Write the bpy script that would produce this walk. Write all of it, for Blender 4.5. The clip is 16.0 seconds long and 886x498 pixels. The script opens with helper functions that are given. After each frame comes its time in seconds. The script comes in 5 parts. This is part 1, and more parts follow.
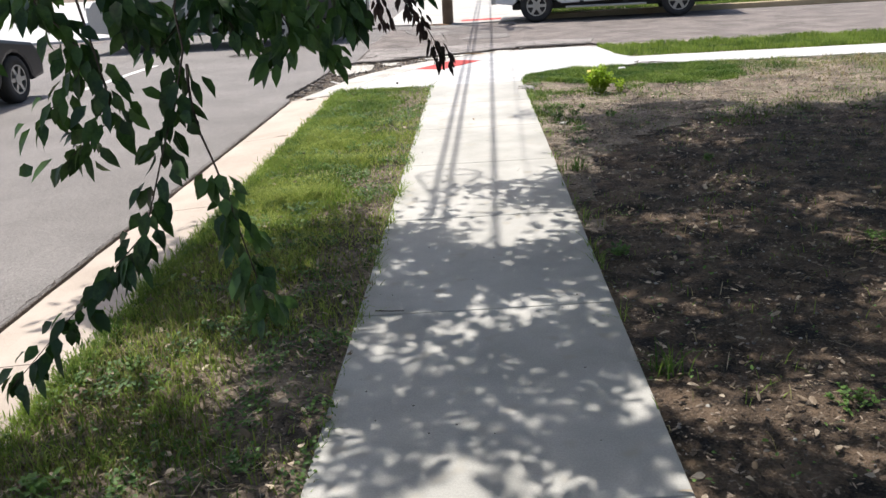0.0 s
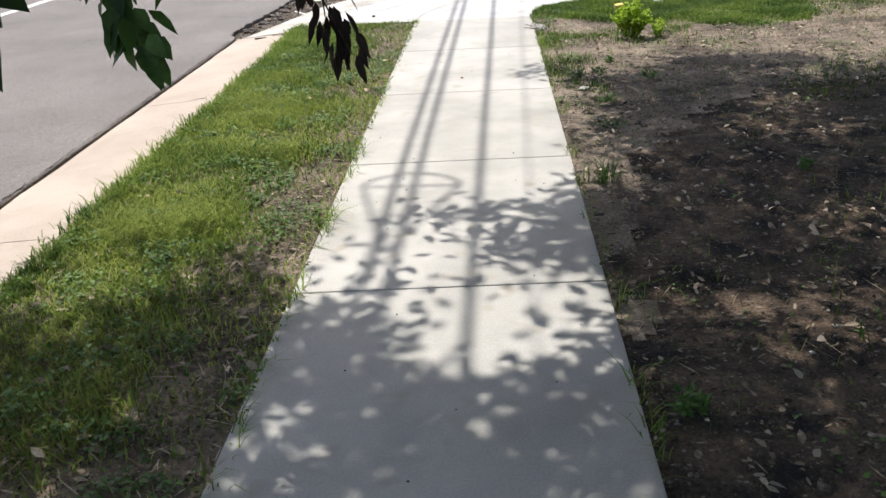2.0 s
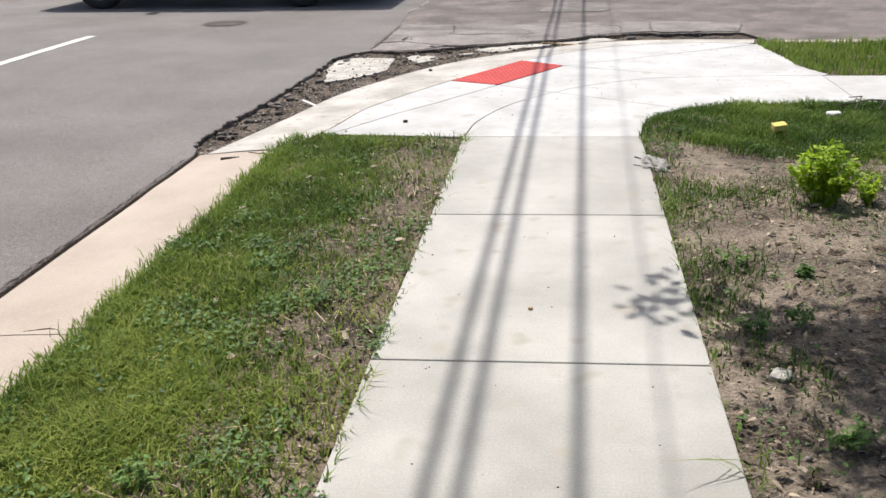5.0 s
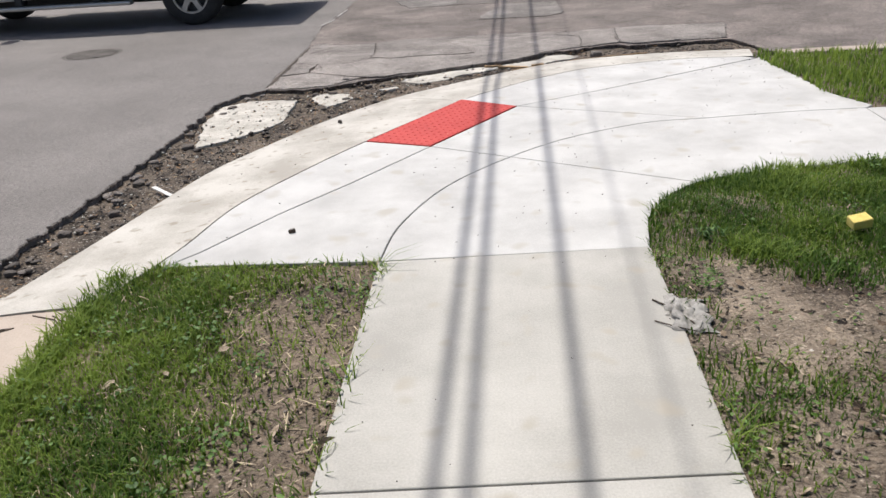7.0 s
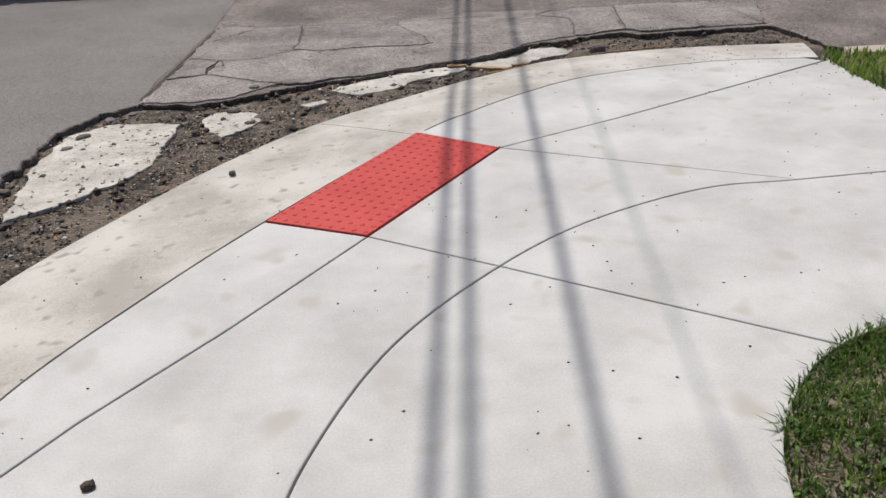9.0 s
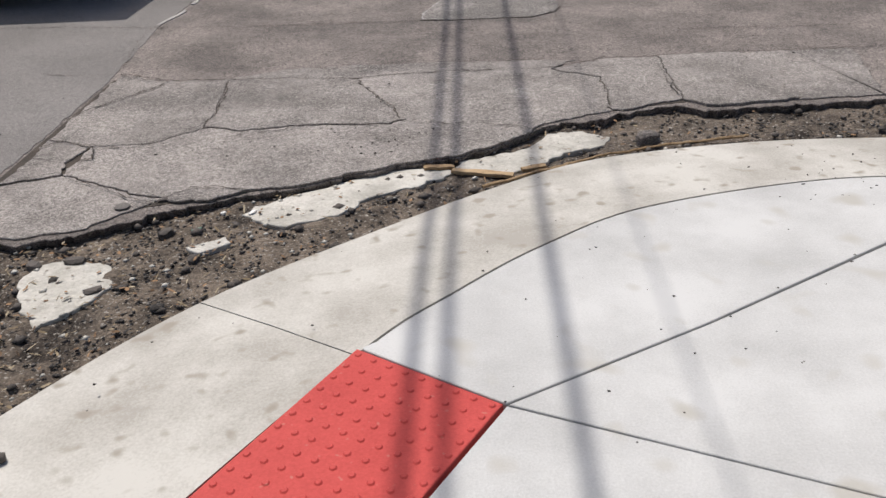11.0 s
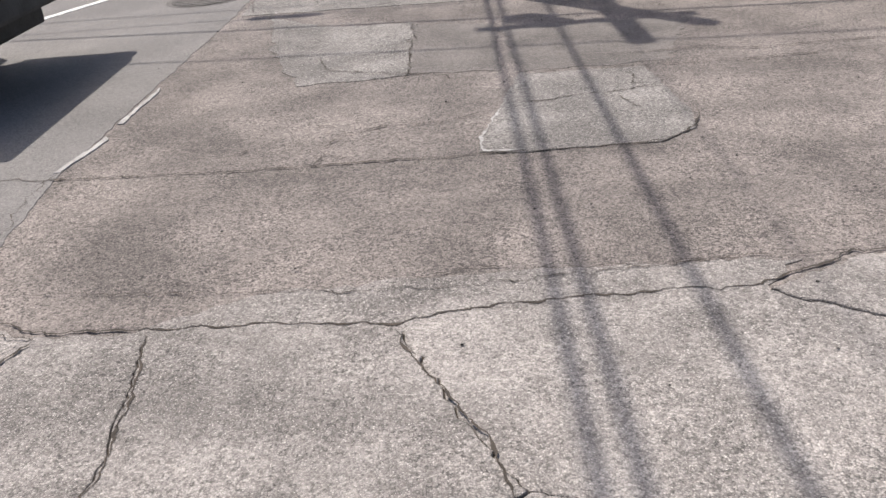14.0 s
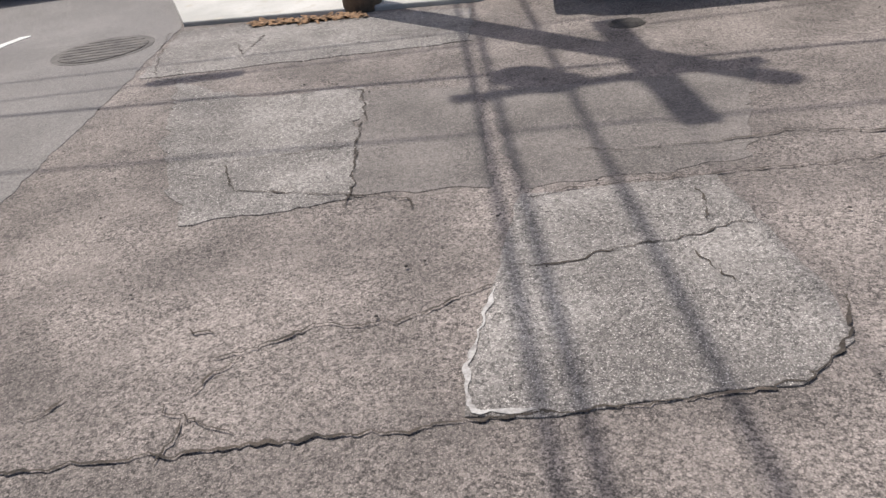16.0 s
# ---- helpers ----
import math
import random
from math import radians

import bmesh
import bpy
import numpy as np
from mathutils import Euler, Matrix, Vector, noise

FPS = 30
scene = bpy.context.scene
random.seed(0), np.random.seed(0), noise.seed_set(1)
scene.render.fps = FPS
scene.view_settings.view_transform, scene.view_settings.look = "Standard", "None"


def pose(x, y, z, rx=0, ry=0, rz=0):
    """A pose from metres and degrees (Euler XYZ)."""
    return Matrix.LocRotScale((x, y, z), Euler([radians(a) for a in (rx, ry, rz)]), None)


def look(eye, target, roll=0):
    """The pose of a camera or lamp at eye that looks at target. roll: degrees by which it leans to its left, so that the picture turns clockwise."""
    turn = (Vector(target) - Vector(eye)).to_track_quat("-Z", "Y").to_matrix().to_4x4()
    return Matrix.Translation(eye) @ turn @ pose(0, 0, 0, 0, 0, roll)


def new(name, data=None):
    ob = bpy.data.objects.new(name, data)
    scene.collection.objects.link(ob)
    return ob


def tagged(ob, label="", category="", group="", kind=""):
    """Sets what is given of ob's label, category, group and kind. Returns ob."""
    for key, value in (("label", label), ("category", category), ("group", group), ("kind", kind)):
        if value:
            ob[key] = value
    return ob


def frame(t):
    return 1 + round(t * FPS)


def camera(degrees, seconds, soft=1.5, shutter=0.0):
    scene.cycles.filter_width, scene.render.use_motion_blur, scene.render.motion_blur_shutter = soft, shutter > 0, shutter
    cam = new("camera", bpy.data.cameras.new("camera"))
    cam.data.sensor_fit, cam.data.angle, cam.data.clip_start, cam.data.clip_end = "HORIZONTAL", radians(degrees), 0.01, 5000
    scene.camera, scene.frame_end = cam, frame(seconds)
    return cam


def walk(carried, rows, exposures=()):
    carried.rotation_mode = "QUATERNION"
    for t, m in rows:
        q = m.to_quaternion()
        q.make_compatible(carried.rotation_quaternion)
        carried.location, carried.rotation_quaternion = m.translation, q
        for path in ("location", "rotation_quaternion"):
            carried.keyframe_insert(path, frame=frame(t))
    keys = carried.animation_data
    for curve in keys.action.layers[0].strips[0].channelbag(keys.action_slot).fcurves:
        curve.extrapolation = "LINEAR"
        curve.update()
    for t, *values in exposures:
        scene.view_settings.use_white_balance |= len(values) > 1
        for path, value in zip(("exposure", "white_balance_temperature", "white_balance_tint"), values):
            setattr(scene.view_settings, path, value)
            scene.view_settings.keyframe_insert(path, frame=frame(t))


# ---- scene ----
cam = camera(55.9, 16.0, shutter=0.06)
EXPOSURES = [(0.0, 0.55), (1.5, 0.46), (2.0, 0.44), (3.5, 0.42), (6.0, 0.12), (7.0, 0.08), (8.0, -0.1), (9.0, -0.3), (11.3, -0.12), (12.0, 0.12), (13.0, 0.4), (13.5, 0.57), (14.0, 0.3), (14.5, 0.1), (15.0, 0.04), (16.0, 0.2)]
PATH = [
    (0, (0.592, 0.594, 1.585), (0.496, 2.483, 0.933), -3.3),
    (0.5, (0.63, 1.224, 1.571), (0.474, 3.113, 0.931), -3.3),
    (1, (0.685, 1.721, 1.554), (0.54, 3.597, 0.876), -2.4),
    (1.5, (0.782, 2.335, 1.548), (0.683, 4.191, 0.81), -2.0),
    (2, (0.777, 2.909, 1.504), (0.653, 4.722, 0.667), -2.8),
    (2.5, (0.785, 3.347, 1.489), (0.725, 5.168, 0.664), -1.9),
    (3, (0.9, 3.965, 1.542), (0.719, 5.784, 0.732), -3.1),
    (3.5, (0.829, 4.398, 1.58), (0.579, 6.228, 0.814), -1.5),
    (3.7, (0.814, 4.695, 1.554), (0.504, 6.523, 0.806), -1.7),
    (5.8, (0.581, 7.103, 1.572), (0.419, 8.918, 0.747), -2.1),
    (6, (0.602, 7.36, 1.526), (0.473, 9.171, 0.687), -2.5),
    (6.5, (0.613, 7.968, 1.555), (0.474, 9.774, 0.707), -3.4),
    (7, (0.569, 8.52, 1.577), (0.413, 10.342, 0.766), -4.0),
    (7.5, (0.507, 9.12, 1.531), (0.221, 10.927, 0.724), -5.0),
    (8, (0.473, 9.613, 1.55), (0.271, 11.4, 0.674), -5.5),
    (8.5, (0.5, 10.204, 1.52), (0.378, 11.984, 0.617), -5.1),
    (9, (0.479, 10.729, 1.481), (0.424, 12.501, 0.555), -3.3),
    (9.2, (0.48, 10.918, 1.513), (0.478, 12.704, 0.612), -2.6),
    (11.3, (0.573, 13.108, 1.43), (0.508, 14.86, 0.466), -3.0),
    (11.5, (0.564, 13.246, 1.483), (0.481, 15.008, 0.539), -3.4),
    (12, (0.544, 13.772, 1.441), (0.394, 15.554, 0.546), -5.3),
    (12.5, (0.426, 14.238, 1.402), (0.232, 16.011, 0.499), -5.7),
    (13, (0.317, 14.65, 1.398), (0.067, 16.438, 0.538), -5.6),
    (13.5, (0.251, 15.125, 1.364), (0.078, 16.929, 0.518), -5.3),
    (14, (0.19, 15.554, 1.326), (0.15, 17.329, 0.406), -5.1),
    (14.5, (0.178, 16.057, 1.303), (0.073, 17.782, 0.296), -6.4),
    (15, (0.141, 16.512, 1.296), (0.128, 18.244, 0.297), -5.5),
    (15.5, (0.229, 17.015, 1.295), (0.257, 18.77, 0.335), -6.9),
    (16, (0.344, 17.513, 1.301), (0.316, 19.271, 0.347), -8.0),
]
walk(cam, [(t, look(eye, goal, roll)) for t, eye, goal, roll in PATH], exposures=EXPOSURES)

# ---- light ----
SUN_DIR = Vector((-0.605 * math.cos(radians(66)), 0.796 * math.cos(radians(66)), math.sin(radians(66))))
world = bpy.data.worlds.new("world")
scene.world = world
world.use_nodes = True
wn = world.node_tree
sky = wn.nodes.new("ShaderNodeTexSky")
sky.sky_type = "NISHITA"
sky.sun_disc = False
sky.sun_elevation = radians(66)
sky.air_density = 0.8
sky.dust_density = 3.0
sky.sun_rotation = radians(-37.2)
wn.links.new(sky.outputs[0], wn.nodes["Background"].inputs[0])
wn.nodes["Background"].inputs[1].default_value = 0.125
sun = new("sun", bpy.data.lights.new("sun", "SUN"))
sun.data.energy = 4.0
sun.data.angle = radians(0.55)
sun.data.color = (1.0, 0.95, 0.88)
sun.matrix_world = look(SUN_DIR * 40, (0, 0, 0))


# ---- materials ----
def surf(name, dark, light, big=1.3, grain=70.0, rough=0.9, bump=0.3, depth=0.01, speck=None, metal=0.0, vary=0.0, through_light=0.0, contrast=1.0, gloss=0.5, stones=None):
    """A surface with stains at the size of a hand and grain at the size of sand. speck: colour, share, scale. stones: scale of the bare stone chips, how much they differ."""
    m = bpy.data.materials.new(name)
    m.use_nodes = True
    nt = m.node_tree
    N, L = nt.nodes, nt.links
    b = N["Principled BSDF"]
    geo = N.new("ShaderNodeNewGeometry")

    def noisy(scale, detail=4.0, r=0.6):
        n = N.new("ShaderNodeTexNoise")
        n.inputs["Scale"].default_value = scale
        n.inputs["Detail"].default_value = detail
        n.inputs["Roughness"].default_value = r
        L.new(geo.outputs["Position"], n.inputs["Vector"])
        return n.outputs["Fac"]

    def calc(op, a, c):
        n = N.new("ShaderNodeMath")
        n.operation = op
        for k, v in enumerate((a, c)):
            if isinstance(v, (int, float)):
                n.inputs[k].default_value = v
            else:
                L.new(v, n.inputs[k])
        return n.outputs[0]

    g = noisy(grain, 3.0, 0.7)
    w = noisy(big, 5.0, 0.62)
    f = calc("ADD", calc("MULTIPLY", calc("SUBTRACT", w, 0.5), 2.2 * contrast), calc("MULTIPLY", calc("SUBTRACT", g, 0.5), 1.6))
    f = calc("ADD", f, 0.5)
    if vary:
        info = N.new("ShaderNodeObjectInfo")
        f = calc("ADD", f, calc("MULTIPLY", calc("SUBTRACT", info.outputs["Random"], 0.5), vary))
        f = calc("ADD", f, calc("MULTIPLY", calc("SUBTRACT", geo.outputs["Random Per Island"], 0.5), vary))
    ramp = N.new("ShaderNodeValToRGB")
    ramp.color_ramp.elements[0].color = (*dark, 1)
    ramp.color_ramp.elements[1].color = (*light, 1)
    L.new(f, ramp.inputs[0])
    colour = ramp.outputs[0]
    if speck:
        sp = noisy(speck[2], 1.0, 0.5)
        edge = N.new("ShaderNodeMapRange")
        edge.inputs[1].default_value = 1 - speck[1]
        edge.inputs[2].default_value = 1 - speck[1] + 0.13
        L.new(sp, edge.inputs[0])
        mix = N.new("ShaderNodeMix")
        mix.data_type = "RGBA"
        L.new(edge.outputs[0], mix.inputs[0])
        L.new(colour, mix.inputs[6])
        mix.inputs[7].default_value = (*speck[0], 1)
        colour = mix.outputs[2]
    chip_height = None
    if stones:
        def cells(scale):
            v = N.new("ShaderNodeTexVoronoi")
            v.inputs["Scale"].default_value = scale
            L.new(geo.outputs["Position"], v.inputs["Vector"])
            tone = N.new("ShaderNodeSeparateColor")
            L.new(v.outputs["Color"], tone.inputs[0])
            return v.outputs["Distance"], tone.outputs[0]
        d1, t1 = cells(stones[0])
        d2, t2 = cells(stones[0] * 0.47)
        worn = calc("ADD", 0.35, calc("MULTIPLY", noisy(3.1, 3.0), 1.3))
        chip = calc("MULTIPLY", calc("SUBTRACT", calc("ADD", calc("MULTIPLY", t1, 0.52), calc("MULTIPLY", t2, 0.48)), 0.5), stones[1])
        joint = calc("MULTIPLY", calc("SUBTRACT", 0.38, d1), stones[1] * 0.55)
        pits = calc("MULTIPLY", calc("GREATER_THAN", t2, 0.93), -0.38)
        gain = calc("MAXIMUM", calc("ADD", 1.0, calc("MULTIPLY", calc("ADD", calc("ADD", chip, joint), pits), worn)), 0.22)
        mul = N.new("ShaderNodeVectorMath")
        mul.operation = "SCALE"
        L.new(colour, mul.inputs[0])
        L.new(gain, mul.inputs["Scale"])
        colour = mul.outputs[0]
        chip_height = calc("ADD", calc("MULTIPLY", d1, -1.1), calc("MULTIPLY", t1, 0.9))
    L.new(colour, b.inputs["Base Color"])
    b.inputs["Roughness"].default_value = rough
    b.inputs["Metallic"].default_value = metal
    b.inputs["Specular IOR Level"].default_value = gloss
    if bump:
        bn = N.new("ShaderNodeBump")
        bn.inputs["Strength"].default_value = bump
        bn.inputs["Distance"].default_value = depth
        height = calc("ADD", g, calc("MULTIPLY", noisy(grain * 0.22, 3.0), 1.5))
        if chip_height is not None:
            height = calc("ADD", height, chip_height)
        L.new(height, bn.inputs["Height"])
        L.new(bn.outputs[0], b.inputs["Normal"])
    if through_light:
        tr = N.new("ShaderNodeBsdfTranslucent")
        L.new(colour, tr.inputs[0])
        mx = N.new("ShaderNodeMixShader")
        mx.inputs[0].default_value = through_light
        L.new(b.outputs[0], mx.inputs[1])
        L.new(tr.outputs[0], mx.inputs[2])
        L.new(mx.outputs[0], N["Material Output"].inputs[0])
    return m


M_WALK = surf("walk_concrete", (0.36, 0.35, 0.326), (0.52, 0.506, 0.476), 1.3, 120, 0.9, 0.16, 0.004, speck=((0.40, 0.37, 0.32), 0.37, 7.0), vary=0.3, contrast=1.35)
M_APRON = surf("new_concrete", (0.42, 0.416, 0.408), (0.575, 0.571, 0.562), 2.1, 140, 0.9, 0.14, 0.004, speck=((0.44, 0.42, 0.385), 0.37, 6.0), vary=0.22, contrast=1.35)
M_KERB = surf("kerb_concrete", (0.36, 0.338, 0.303), (0.545, 0.524, 0.484), 2.2, 110, 0.9, 0.18, 0.005, speck=((0.31, 0.28, 0.235), 0.38, 13.0), contrast=1.6)
M_OLDKERB = surf("old_kerb_concrete", (0.35, 0.29, 0.24), (0.49, 0.42, 0.36), 1.6, 130, 0.92, 0.3, 0.006, vary=0.3)
M_ROAD = surf("asphalt", (0.132, 0.114, 0.104), (0.258, 0.223, 0.203), 1.6, 150, 0.92, 0.5, 0.004, speck=((0.36, 0.30, 0.275), 0.40, 260), contrast=1.7, stones=(200, 1.5))
M_STREET = surf("street_asphalt", (0.14, 0.13, 0.124), (0.235, 0.219, 0.209), 0.7, 150, 0.9, 0.35, 0.004, speck=((0.32, 0.28, 0.267), 0.40, 260), contrast=0.9, stones=(220, 0.7))
M_WORN = surf("worn_paint", (0.20, 0.185, 0.175), (0.52, 0.50, 0.48), 9, 90, 0.9, 0.3, 0.004)
M_SLAB = surf("worn_asphalt", (0.178, 0.16, 0.148), (0.385, 0.348, 0.324), 2.2, 95, 0.92, 0.7, 0.005, speck=((0.52, 0.475, 0.44), 0.42, 210), vary=0.3, contrast=1.5, stones=(180, 1.05))
M_PATCH = surf("pale_asphalt_patch", (0.145, 0.131, 0.122), (0.275, 0.252, 0.235), 1.6, 95, 0.92, 0.6, 0.004, speck=((0.50, 0.465, 0.43), 0.42, 210), contrast=1.9, stones=(190, 1.3))
M_DARKPATCH = surf("grey_asphalt_patch", (0.112, 0.10, 0.092), (0.20, 0.178, 0.164), 2.2, 150, 0.92, 0.5, 0.004, speck=((0.32, 0.277, 0.255), 0.42, 260), contrast=1.3, stones=(210, 1.0))
M_CRACK = surf("crack_fill", (0.03, 0.026, 0.022), (0.10, 0.08, 0.065), 8, 150, 1.0, 0.6, 0.01)
M_SOIL = surf("soil", (0.06, 0.046, 0.034), (0.265, 0.208, 0.158), 2.6, 55, 1.0, 1.0, 0.02, speck=((0.42, 0.355, 0.29), 0.36, 60), contrast=1.3)
# yard soil pair: part of the sun and shade contrast is in these colours
M_SUNLIT_SOIL = surf("dry_soil", (0.055, 0.04, 0.03), (0.35, 0.285, 0.22), 2.2, 60, 1.0, 1.0, 0.025, speck=((0.46, 0.39, 0.32), 0.36, 65), contrast=1.4)
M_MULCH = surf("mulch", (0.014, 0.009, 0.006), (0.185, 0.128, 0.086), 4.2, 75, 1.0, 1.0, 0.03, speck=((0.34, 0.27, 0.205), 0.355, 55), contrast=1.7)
M_PIT = surf("pit_dirt", (0.028, 0.021, 0.016), (0.20, 0.16, 0.125), 5.5, 60, 1.0, 1.0, 0.02, speck=((0.38, 0.35, 0.31), 0.39, 75), contrast=1.3)
M_MORTAR = surf("spilt_concrete", (0.38, 0.36, 0.32), (0.60, 0.575, 0.525), 6, 60, 0.95, 0.7, 0.010, speck=((0.20, 0.175, 0.145), 0.33, 32), vary=0.2, contrast=1.3)
M_STONE = surf("gravel", (0.05, 0.045, 0.042), (0.30, 0.27, 0.24), 20, 120, 0.9, 0.4, 0.005, vary=1.3)
M_PEBBLE = surf("dark_pebble", (0.025, 0.022, 0.020), (0.11, 0.095, 0.085), 20, 120, 0.9, 0.4, 0.005, vary=0.9)
M_CHIP = surf("wood_chip", (0.035, 0.025, 0.018), (0.33, 0.26, 0.20), 9, 80, 1.0, 0.5, 0.005, vary=1.5)
M_RUST = surf("rust_litter", (0.04, 0.026, 0.018), (0.30, 0.185, 0.105), 9, 80, 1.0, 0.4, 0.004, vary=1.3)
M_FALLEN = surf("fallen_leaf", (0.16, 0.115, 0.075), (0.50, 0.41, 0.31), 14, 80, 0.8, 0.2, 0.003, vary=1.2)
M_STRAW = surf("dry_stalk", (0.20, 0.15, 0.09), (0.48, 0.40, 0.28), 5, 80, 0.9, 0.2, 0.003, vary=1.0)
M_GRASS = surf("grass_blade", (0.05, 0.11, 0.016), (0.225, 0.315, 0.056), 1.1, 25, 0.7, 0, vary=0.9, through_light=0.42, gloss=0.3, contrast=1.5)
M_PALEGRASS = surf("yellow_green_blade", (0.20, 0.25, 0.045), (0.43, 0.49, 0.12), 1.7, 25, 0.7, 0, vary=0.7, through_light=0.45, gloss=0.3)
M_DRYGRASS = surf("dry_grass", (0.14, 0.12, 0.05), (0.34, 0.29, 0.15), 1.4, 25, 0.8, 0, vary=0.9, through_light=0.3, gloss=0.3)
M_WEED = surf("weed_leaf", (0.05, 0.115, 0.022), (0.15, 0.27, 0.055), 3, 40, 0.6, 0, vary=0.8, through_light=0.3)
M_BUSH = surf("bush_leaf", (0.24, 0.38, 0.015), (0.50, 0.66, 0.05), 6, 40, 0.6, 0, vary=0.7, through_light=0.5)
M_LEAF = surf("tree_leaf", (0.016, 0.048, 0.010), (0.075, 0.155, 0.034), 8, 60, 0.42, 0, vary=1.0, through_light=0.32)
M_DEADLEAF = surf("withered_leaf", (0.014, 0.008, 0.006), (0.05, 0.026, 0.018), 8, 60, 0.8, 0, vary=0.6)
M_BARK = surf("bark", (0.035, 0.026, 0.02), (0.13, 0.10, 0.08), 6, 40, 1.0, 0.8, 0.02)
M_RED = surf("red_warning_panel", (0.40, 0.035, 0.03), (0.56, 0.07, 0.06), 2.5, 120, 0.75, 0.2, 0.004, speck=((0.45, 0.19, 0.15), 0.30, 40), contrast=0.7)
M_CABLE = surf("black_cable", (0.012, 0.012, 0.012), (0.03, 0.03, 0.03), 3, 60, 0.6, 0)
M_POLE = surf("utility_pole_wood", (0.10, 0.075, 0.055), (0.22, 0.175, 0.135), 3, 40, 0.95, 0.5, 0.01)
M_SILVER = surf("silver_paint", (0.40, 0.395, 0.375), (0.50, 0.495, 0.475), 2, 30, 0.35, 0, metal=0.25, contrast=0.3)
M_WHITEPAINT = surf("white_car_paint", (0.66, 0.66, 0.66), (0.76, 0.76, 0.76), 2, 30, 0.3, 0, contrast=0.3)
M_BLACKPAINT = surf("black_car_paint", (0.012, 0.013, 0.015), (0.03, 0.031, 0.034), 2, 30, 0.28, 0, contrast=0.3)
M_TYRE = surf("tyre_rubber", (0.016, 0.016, 0.016), (0.045, 0.043, 0.04), 6, 60, 0.9, 0.3, 0.004)
M_RIM = surf("alloy", (0.36, 0.36, 0.35), (0.52, 0.52, 0.50), 6, 60, 0.38, 0, metal=0.8)
M_TRIM = surf("black_plastic", (0.014, 0.014, 0.014), (0.04, 0.04, 0.04), 6, 60, 0.7, 0)
M_IRON = surf("cast_iron", (0.055, 0.05, 0.048), (0.16, 0.145, 0.135), 7, 90, 0.7, 0.6, 0.006, metal=0.4)
M_ORANGE = surf("orange_plastic", (0.62, 0.10, 0.03), (0.76, 0.15, 0.05), 4, 60, 0.6, 0, contrast=0.4)
M_WHITE = surf("road_paint", (0.48, 0.47, 0.45), (0.78, 0.77, 0.74), 5, 110, 0.9, 0.3, 0.004)
M_SPONGE = surf("yellow_foam", (0.66, 0.50, 0.13), (0.82, 0.68, 0.25), 6, 60, 0.95, 0.5, 0.006)
M_WOOD = surf("raw_wood", (0.20, 0.125, 0.062), (0.44, 0.31, 0.18), 9, 60, 0.9, 0.5, 0.005, vary=0.4)
M_PLASTER = surf("crumpled_paper", (0.60, 0.58, 0.55), (0.80, 0.79, 0.77), 8, 60, 0.9, 0.5, 0.006)
M_RAG = surf("grey_rag", (0.20, 0.19, 0.18), (0.40, 0.39, 0.37), 14, 90, 0.95, 0.4, 0.004)
M_TAILLIGHT = surf("red_lens", (0.32, 0.01, 0.01), (0.42, 0.02, 0.02), 6, 60, 0.25, 0)
M_AMBER = surf("amber_lens", (0.60, 0.16, 0.02), (0.70, 0.22, 0.03), 6, 60, 0.3, 0)
M_GLASS = surf("dark_window_glass", (0.012, 0.014, 0.016), (0.025, 0.028, 0.03), 2, 20, 0.05, 0)
M_GREENBIT = surf("green_plastic_scrap", (0.06, 0.13, 0.09), (0.12, 0.22, 0.16), 8, 60, 0.6, 0.2, 0.003)
M_YELLOWKERB = surf("tan_kerb", (0.36, 0.28, 0.17), (0.52, 0.42, 0.27), 2, 60, 0.9, 0.3, 0.006)


# ---- building helpers ----
def mesh_of(name, verts, faces, material=None, smooth=False):
    me = bpy.data.meshes.new(name)
    me.from_pydata([tuple(v) for v in verts], [], faces)
    me.update()
    if material:
        me.materials.append(material)
    if smooth:
        me.polygons.foreach_set("use_smooth", [True] * len(me.polygons))
    return me


def part(name, bm, material, parent=None, label="", smooth=False):
    me = bpy.data.meshes.new(name)
    bmesh.ops.recalc_face_normals(bm, faces=bm.faces)
    bm.to_mesh(me)
    bm.free()
    me.materials.append(material)
    if smooth:
        me.polygons.foreach_set("use_smooth", [True] * len(me.polygons))
    ob = new(name, me)
    if parent:
        ob.parent = parent
    return tagged(ob, label)


def link(name, me, parent=None, label=""):
    ob = new(name, me)
    if parent:
        ob.parent = parent
    return tagged(ob, label)


def thing(name, m, label, category, group="", kind=""):
    ob = new(name)
    ob.empty_display_size = 0.1
    ob.matrix_world = m
    return tagged(ob, label, category, group, kind)


def jagged(pts, step=0.06, amp=0.02, freq=7.0, closed=False):
    """Points along a line, pushed about by a noise of their place, so that neighbours share one edge."""
    out = []
    ends = list(pts) + ([pts[0]] if closed else [])
    for (ax, ay), (bx, by) in zip(ends, ends[1:]):
        n = max(1, int(math.hypot(bx - ax, by - ay) / step))
        for k in range(n):
            out.append((ax + (bx - ax) * k / n, ay + (by - ay) * k / n))
    if not closed:
        out.append(tuple(pts[-1]))
    res = []
    for x, y in out:
        v = noise.noise_vector((x * freq, y * freq, 1.3)) * amp + noise.noise_vector((x * freq * 3.1, y * freq * 3.1, 5.1)) * amp * 0.7
        res.append((x + v.x, y + v.y))
    return res


